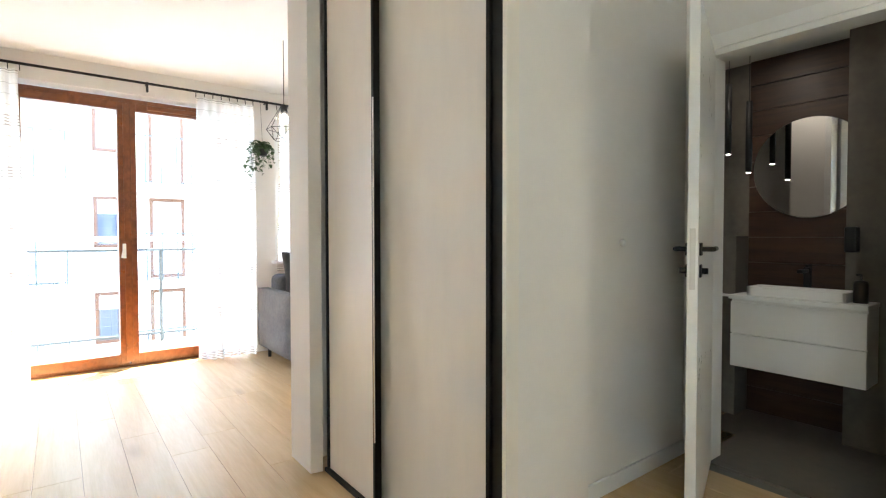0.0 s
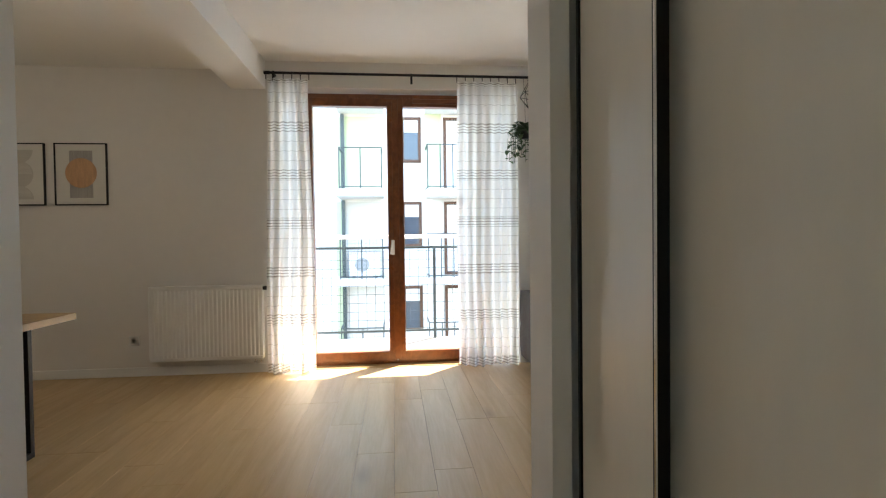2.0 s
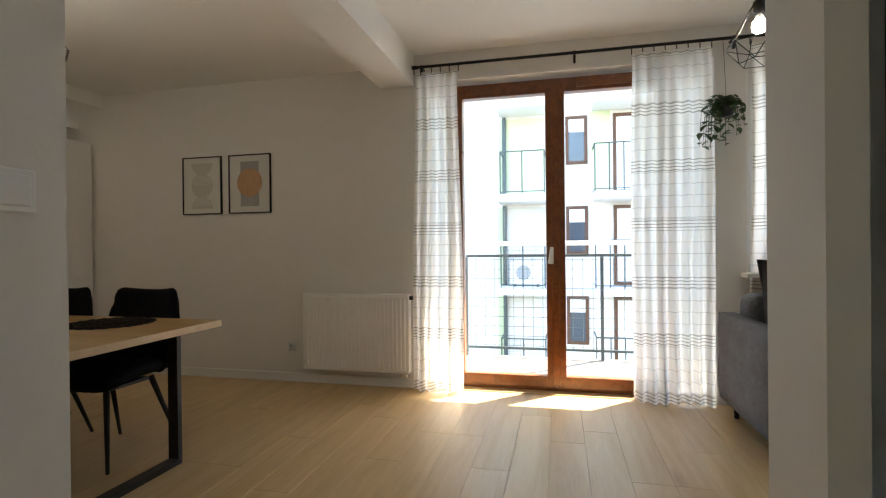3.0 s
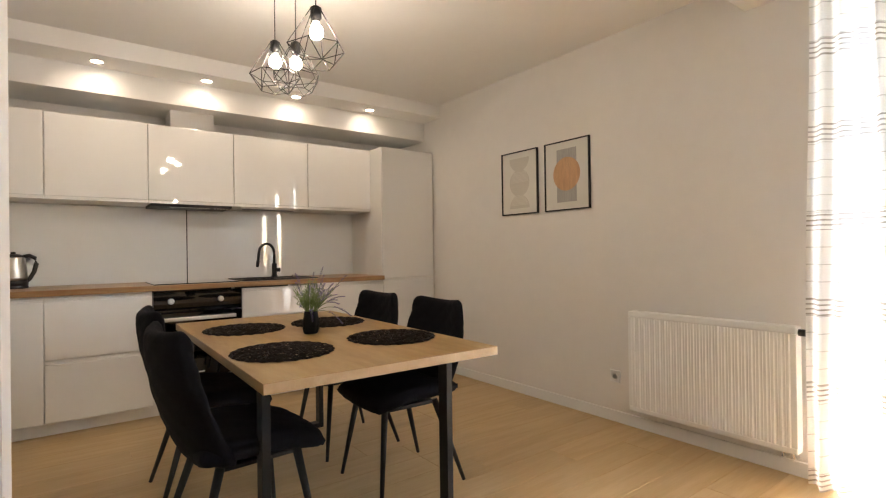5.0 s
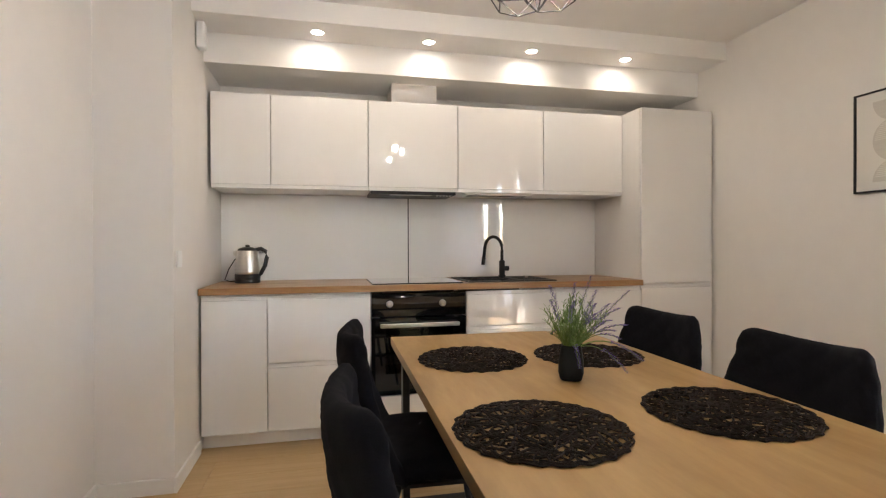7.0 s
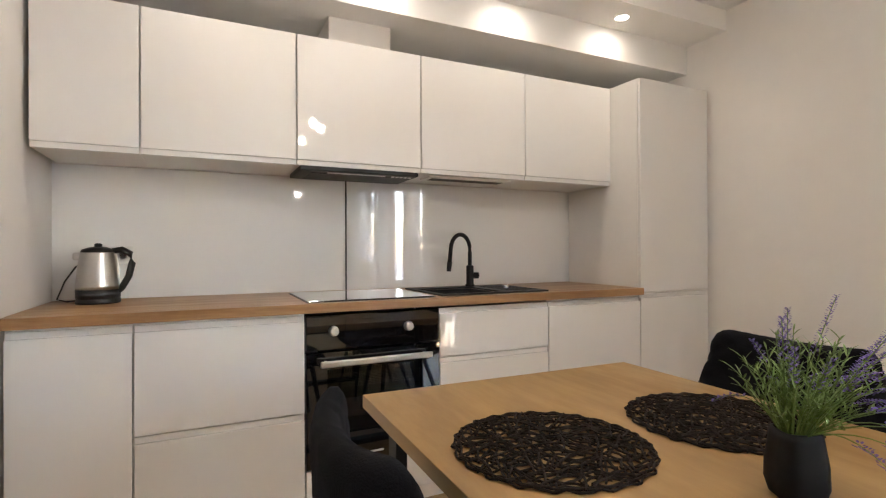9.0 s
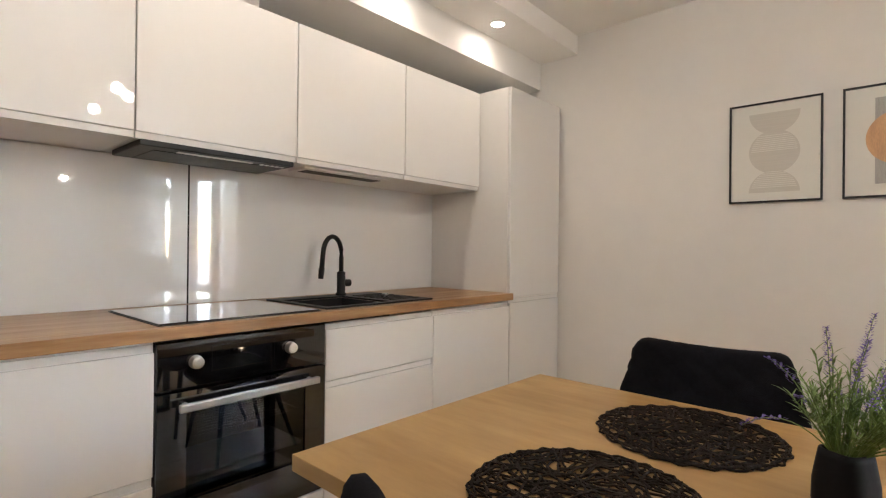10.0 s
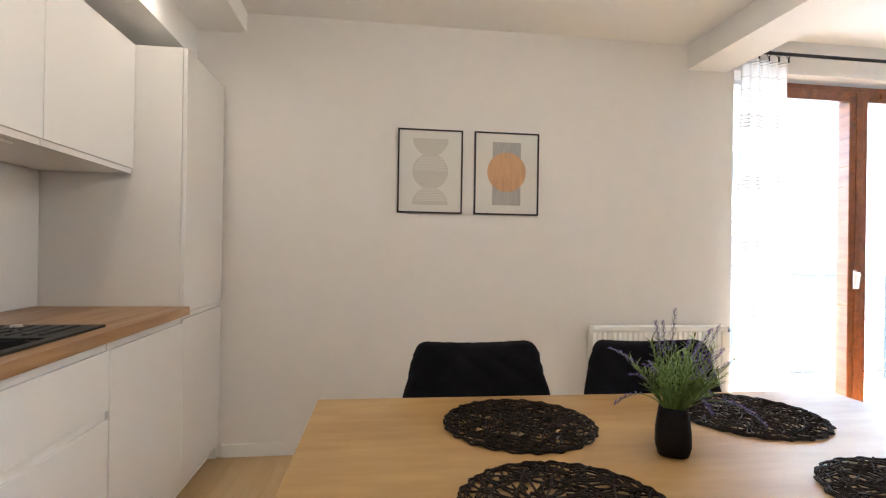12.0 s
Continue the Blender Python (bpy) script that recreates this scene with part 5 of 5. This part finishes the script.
structure("door_frame_1", dfr, LEAFW, "white bathroom door frame with flat architrave", "door frame")
HX, HYH = BATHX - 0.03, BDY1 - 0.04
LEAFANG = 200.3
bd = empty("door_1", pose(HX, HYH, 0, 0, 0, LEAFANG), label="white interior door standing open with black lever handles", category="door", kind="structure")
part("leaf", box(0.0, 0.746, -0.02, 0.02, 0.012, BDTOP - 0.045, 0.003), LEAFW, bd)
part("lock_plate", box(0.7455, 0.748, -0.010, 0.010, 0.965, 1.20, 0.001), STEEL, bd, "steel lock face plate")
for sg_ in (-1, 1):
    h = bmesh.new()
    add_box(h, 0.671, 0.721, sg_ * 0.02, sg_ * 0.029, 1.095, 1.145, 0.003) if sg_ > 0 else add_box(h, 0.671, 0.721, -0.029, -0.02, 1.095, 1.145, 0.003)
    add_tube(h, [(0.696, sg_ * 0.028, 1.12), (0.696, sg_ * 0.062, 1.12), (0.688, sg_ * 0.068, 1.12), (0.566, sg_ * 0.068, 1.12)], 0.0095, 12)
    part("lever_handle", h, BLACK, bd, "black lever handle")
    k = bmesh.new()
    add_box(k, 0.671, 0.721, min(sg_ * 0.02, sg_ * 0.028), max(sg_ * 0.02, sg_ * 0.028), 1.01, 1.06, 0.003)
    add_tube(k, [(0.696, sg_ * 0.028, 1.035), (0.696, sg_ * 0.05, 1.035)], 0.012, 12)
    part("lock_turn", k, BLACK, bd)
bump = tagged(link("door_stop", turned(lathe([(0.016, 0), (0.018, 0.006), (0.014, 0.014), (0.006, 0.016)], sides=20), Matrix.Translation((1.87, 1.60, 1.14)) @ pose(0, 0, 0, 90)), WPLAST, True), "small round white wall stop for the door handle", "door stop")

# ---- bathroom ----
BX = 3.48
structure("floor_bathroom", box(BATHX, 6.0, BACK, 2.6, -0.25, 0.0), STONE, "beige-grey stone bathroom floor", "floor")
structure("wall_bath_east", box(BX, BX + 0.2, BACK, 2.6, -0.3, TOP), STONE, "grey stone tiled bathroom wall")
structure("wall_bath_north", box(BATHX + 0.12, BX, 2.45, 2.6, -0.3, TOP), STONE, "grey stone tiled bathroom wall")
structure("wall_bath_south", box(BATHX + 0.12, BX, 0.2, 0.4, -0.3, TOP), STONE, "grey stone tiled bathroom wall")
structure("wall_bath_column", box(BX - 0.22, BX, 0.4, 1.105, -0.3, 2.32), STONE, "grey stone tiled bathroom pier")
structure("wall_bath_ledge", box(BX - 0.2, BX, 1.68, 2.45, 0.0, 1.17, 0.003), STONE, "stone tiled boxed ledge beside the vanity", "ledge")
pan = tagged(empty("wall_panelling"), "dark brown wood-look tiles behind the vanity", "panelling", kind="structure")
for i in range(14):
    part("tile", box(BX - 0.016 - 0.003 * (i % 2), BX - 0.001, 1.110, 1.677, 0.002 + i * 0.166, 0.163 + i * 0.166), WALNUT, pan)
van = empty("bathroom_vanity", label="white wall-hung vanity with two drawers and inset basin", category="vanity")
vx = 3.03
part("body", box(vx + 0.02, BX - 0.02, 1.115, 1.605, 0.385, 0.79), SATIN, van)
part("side_panel", box(vx + 0.02, BX - 0.23, 0.955, 1.114, 0.385, 0.79), SATIN, van)
part("drawer_front", box(vx, vx + 0.019, 0.955, 1.605, 0.385, 0.58, 0.002), SATIN, van)
part("drawer_front", box(vx, vx + 0.019, 0.955, 1.605, 0.586, 0.775, 0.002), SATIN, van)
part("countertop", box(vx - 0.01, BX - 0.23, 0.950, 1.615, 0.791, 0.815, 0.003), WHITEMET, van)
bs = bmesh.new()
for x0, x1, y0, y1 in ((vx + 0.03, vx + 0.05, 1.050, 1.530), (BX - 0.25, BX - 0.235, 1.050, 1.530), (vx + 0.03, BX - 0.235, 1.050, 1.070), (vx + 0.03, BX - 0.235, 1.510, 1.530)):
    add_box(bs, x0, x1, y0, y1, 0.815, 0.87, 0.004)
part("basin", bs, WHITEMET, van, "white ceramic basin rim")
btap = empty("bathroom_tap", label="black square bathroom basin tap", category="tap")
tb_ = box(BX - 0.20, BX - 0.165, 1.275, 1.310, 0.79, 0.985, 0.004)
add_box(tb_, BX - 0.32, BX - 0.165, 1.280, 1.305, 0.955, 0.975, 0.003)
part("body", tb_, BLACK, btap)
part("lever", box(BX - 0.20, BX - 0.13, 1.285, 1.300, 0.986, 0.998, 0.002), BLACK, btap)
structure("vanity_shelf", box(BX - 0.229, BX - 0.02, 1.120, 1.785, 0.775, 0.79), WHITEMET, "white shelf behind the basin", "shelf")
mir = empty("round_mirror", label="round frameless mirror on the dark panelling", category="mirror")
part("glass", turned(lathe([(0.308, 0), (0.31, 0.004), (0.306, 0.008), (0.001, 0.008)], sides=64), Matrix.Translation((BX - 0.024, 1.34, 1.59)) @ pose(0, 0, 0, 0, -90)), MIRROR, mir)
disp = empty("soap_dispenser", label="black pump soap bottle on the vanity", category="soap dispenser")
part("bottle", lathe([(0.032, 0), (0.033, 0.1), (0.028, 0.115), (0.012, 0.12)], 3.15, 1.010, 0.815), PLASTIC, disp, smooth=True)
part("pump", tube([(3.15, 1.010, 0.93), (3.15, 1.010, 0.965), (3.12, 1.020, 0.965)], 0.006, 8), PLASTIC, disp)
hold = tagged(link("wall_tumbler", box(BX - 0.30, BX - 0.225, 1.040, 1.095, 1.08, 1.22, 0.01), PLASTIC), "black wall-mounted tumbler holder beside the mirror", "holder")
for x, y, z in ((3.1, 1.66, 1.675), (3.13, 1.555, 1.555)):
    pd = empty("bathroom_pendant", label="slim black tube pendant lamp in the bathroom", category="pendant lamp", group="bathroom pendants")
    part("canopy", lathe([(0.045, -0.03), (0.045, 0.0)], x, y, 2.32), BLACK, pd)
    part("cord", tube([(x, y, 2.3), (x, y, z + 0.42)], 0.002, 5), PLASTIC, pd)
    part("shade", lathe([(0.018, 0), (0.018, 0.43)], x, y, z), BLACK, pd, smooth=True)
    part("lens", lathe([(0.012, -0.002), (0.013, 0.001)], x, y, z), glow("pendant_lens", WARM, 2.0), pd)
dl = empty("bathroom_downlight", label="small round lit bathroom downlight", category="spotlight")
part("ring", lathe([(0.045, -0.004), (0.045, 0.0)], 2.83, 1.560, 2.319), WPLAST, dl)
part("lens", lathe([(0.035, -0.006), (0.035, -0.004)], 2.83, 1.560, 2.319), glow("downlight_lens", WARM, 5.0), dl)

# ---- floor boards ----
floor = structure("floor", box(KX, BATHX, BACK, WALL_Y, -0.25, -0.012), GROUT, "warm oak laminate floor of long boards", "floor")
structure("floor_edge", box(BATHX, RIGHT, 2.80, WALL_Y, -0.25, -0.012), GROUT, "subfloor under the oak laminate", "floor")
PW, PL = 0.192, 1.285
pmesh = {}


def plank_mesh(w, l):
    key = (round(w, 4), round(l, 3))
    if key not in pmesh:
        bm = box(-w / 2, w / 2, -l / 2, l / 2, -0.012, 0.0)
        top = [e for e in bm.edges if all(v.co.z > -0.001 for v in e.verts)]
        bmesh.ops.bevel(bm, geom=top, offset=0.0014, segments=1, affect='EDGES')
        me = bpy.data.meshes.new("plank")
        bm.to_mesh(me)
        bm.free()
        me.materials.append(OAKW)
        pmesh[key] = me
    return pmesh[key]


rnd = random.Random(2)
x = KX
while x < RIGHT - 0.01:
    w = min(PW, RIGHT - x)
    y = BACK + rnd.choice((-0.86, -0.43, 0.0)) - rnd.choice((0.0, 0.2))
    y_end = WALL_Y
    while y < y_end - 0.005:
        a, b = max(y, BACK), min(y + PL, y_end)
        cx = x + w / 2
        if b - a > 0.01 and not (cx < HALLX0 and b < NICHEY - 0.2) and not (cx > BATHX and b < 2.8):
            o = new("plank", plank_mesh(w - 0.0006, b - a - 0.0006))
            o.location = (cx, (a + b) / 2, 0)
            o.parent = floor
        y += PL
    x += PW
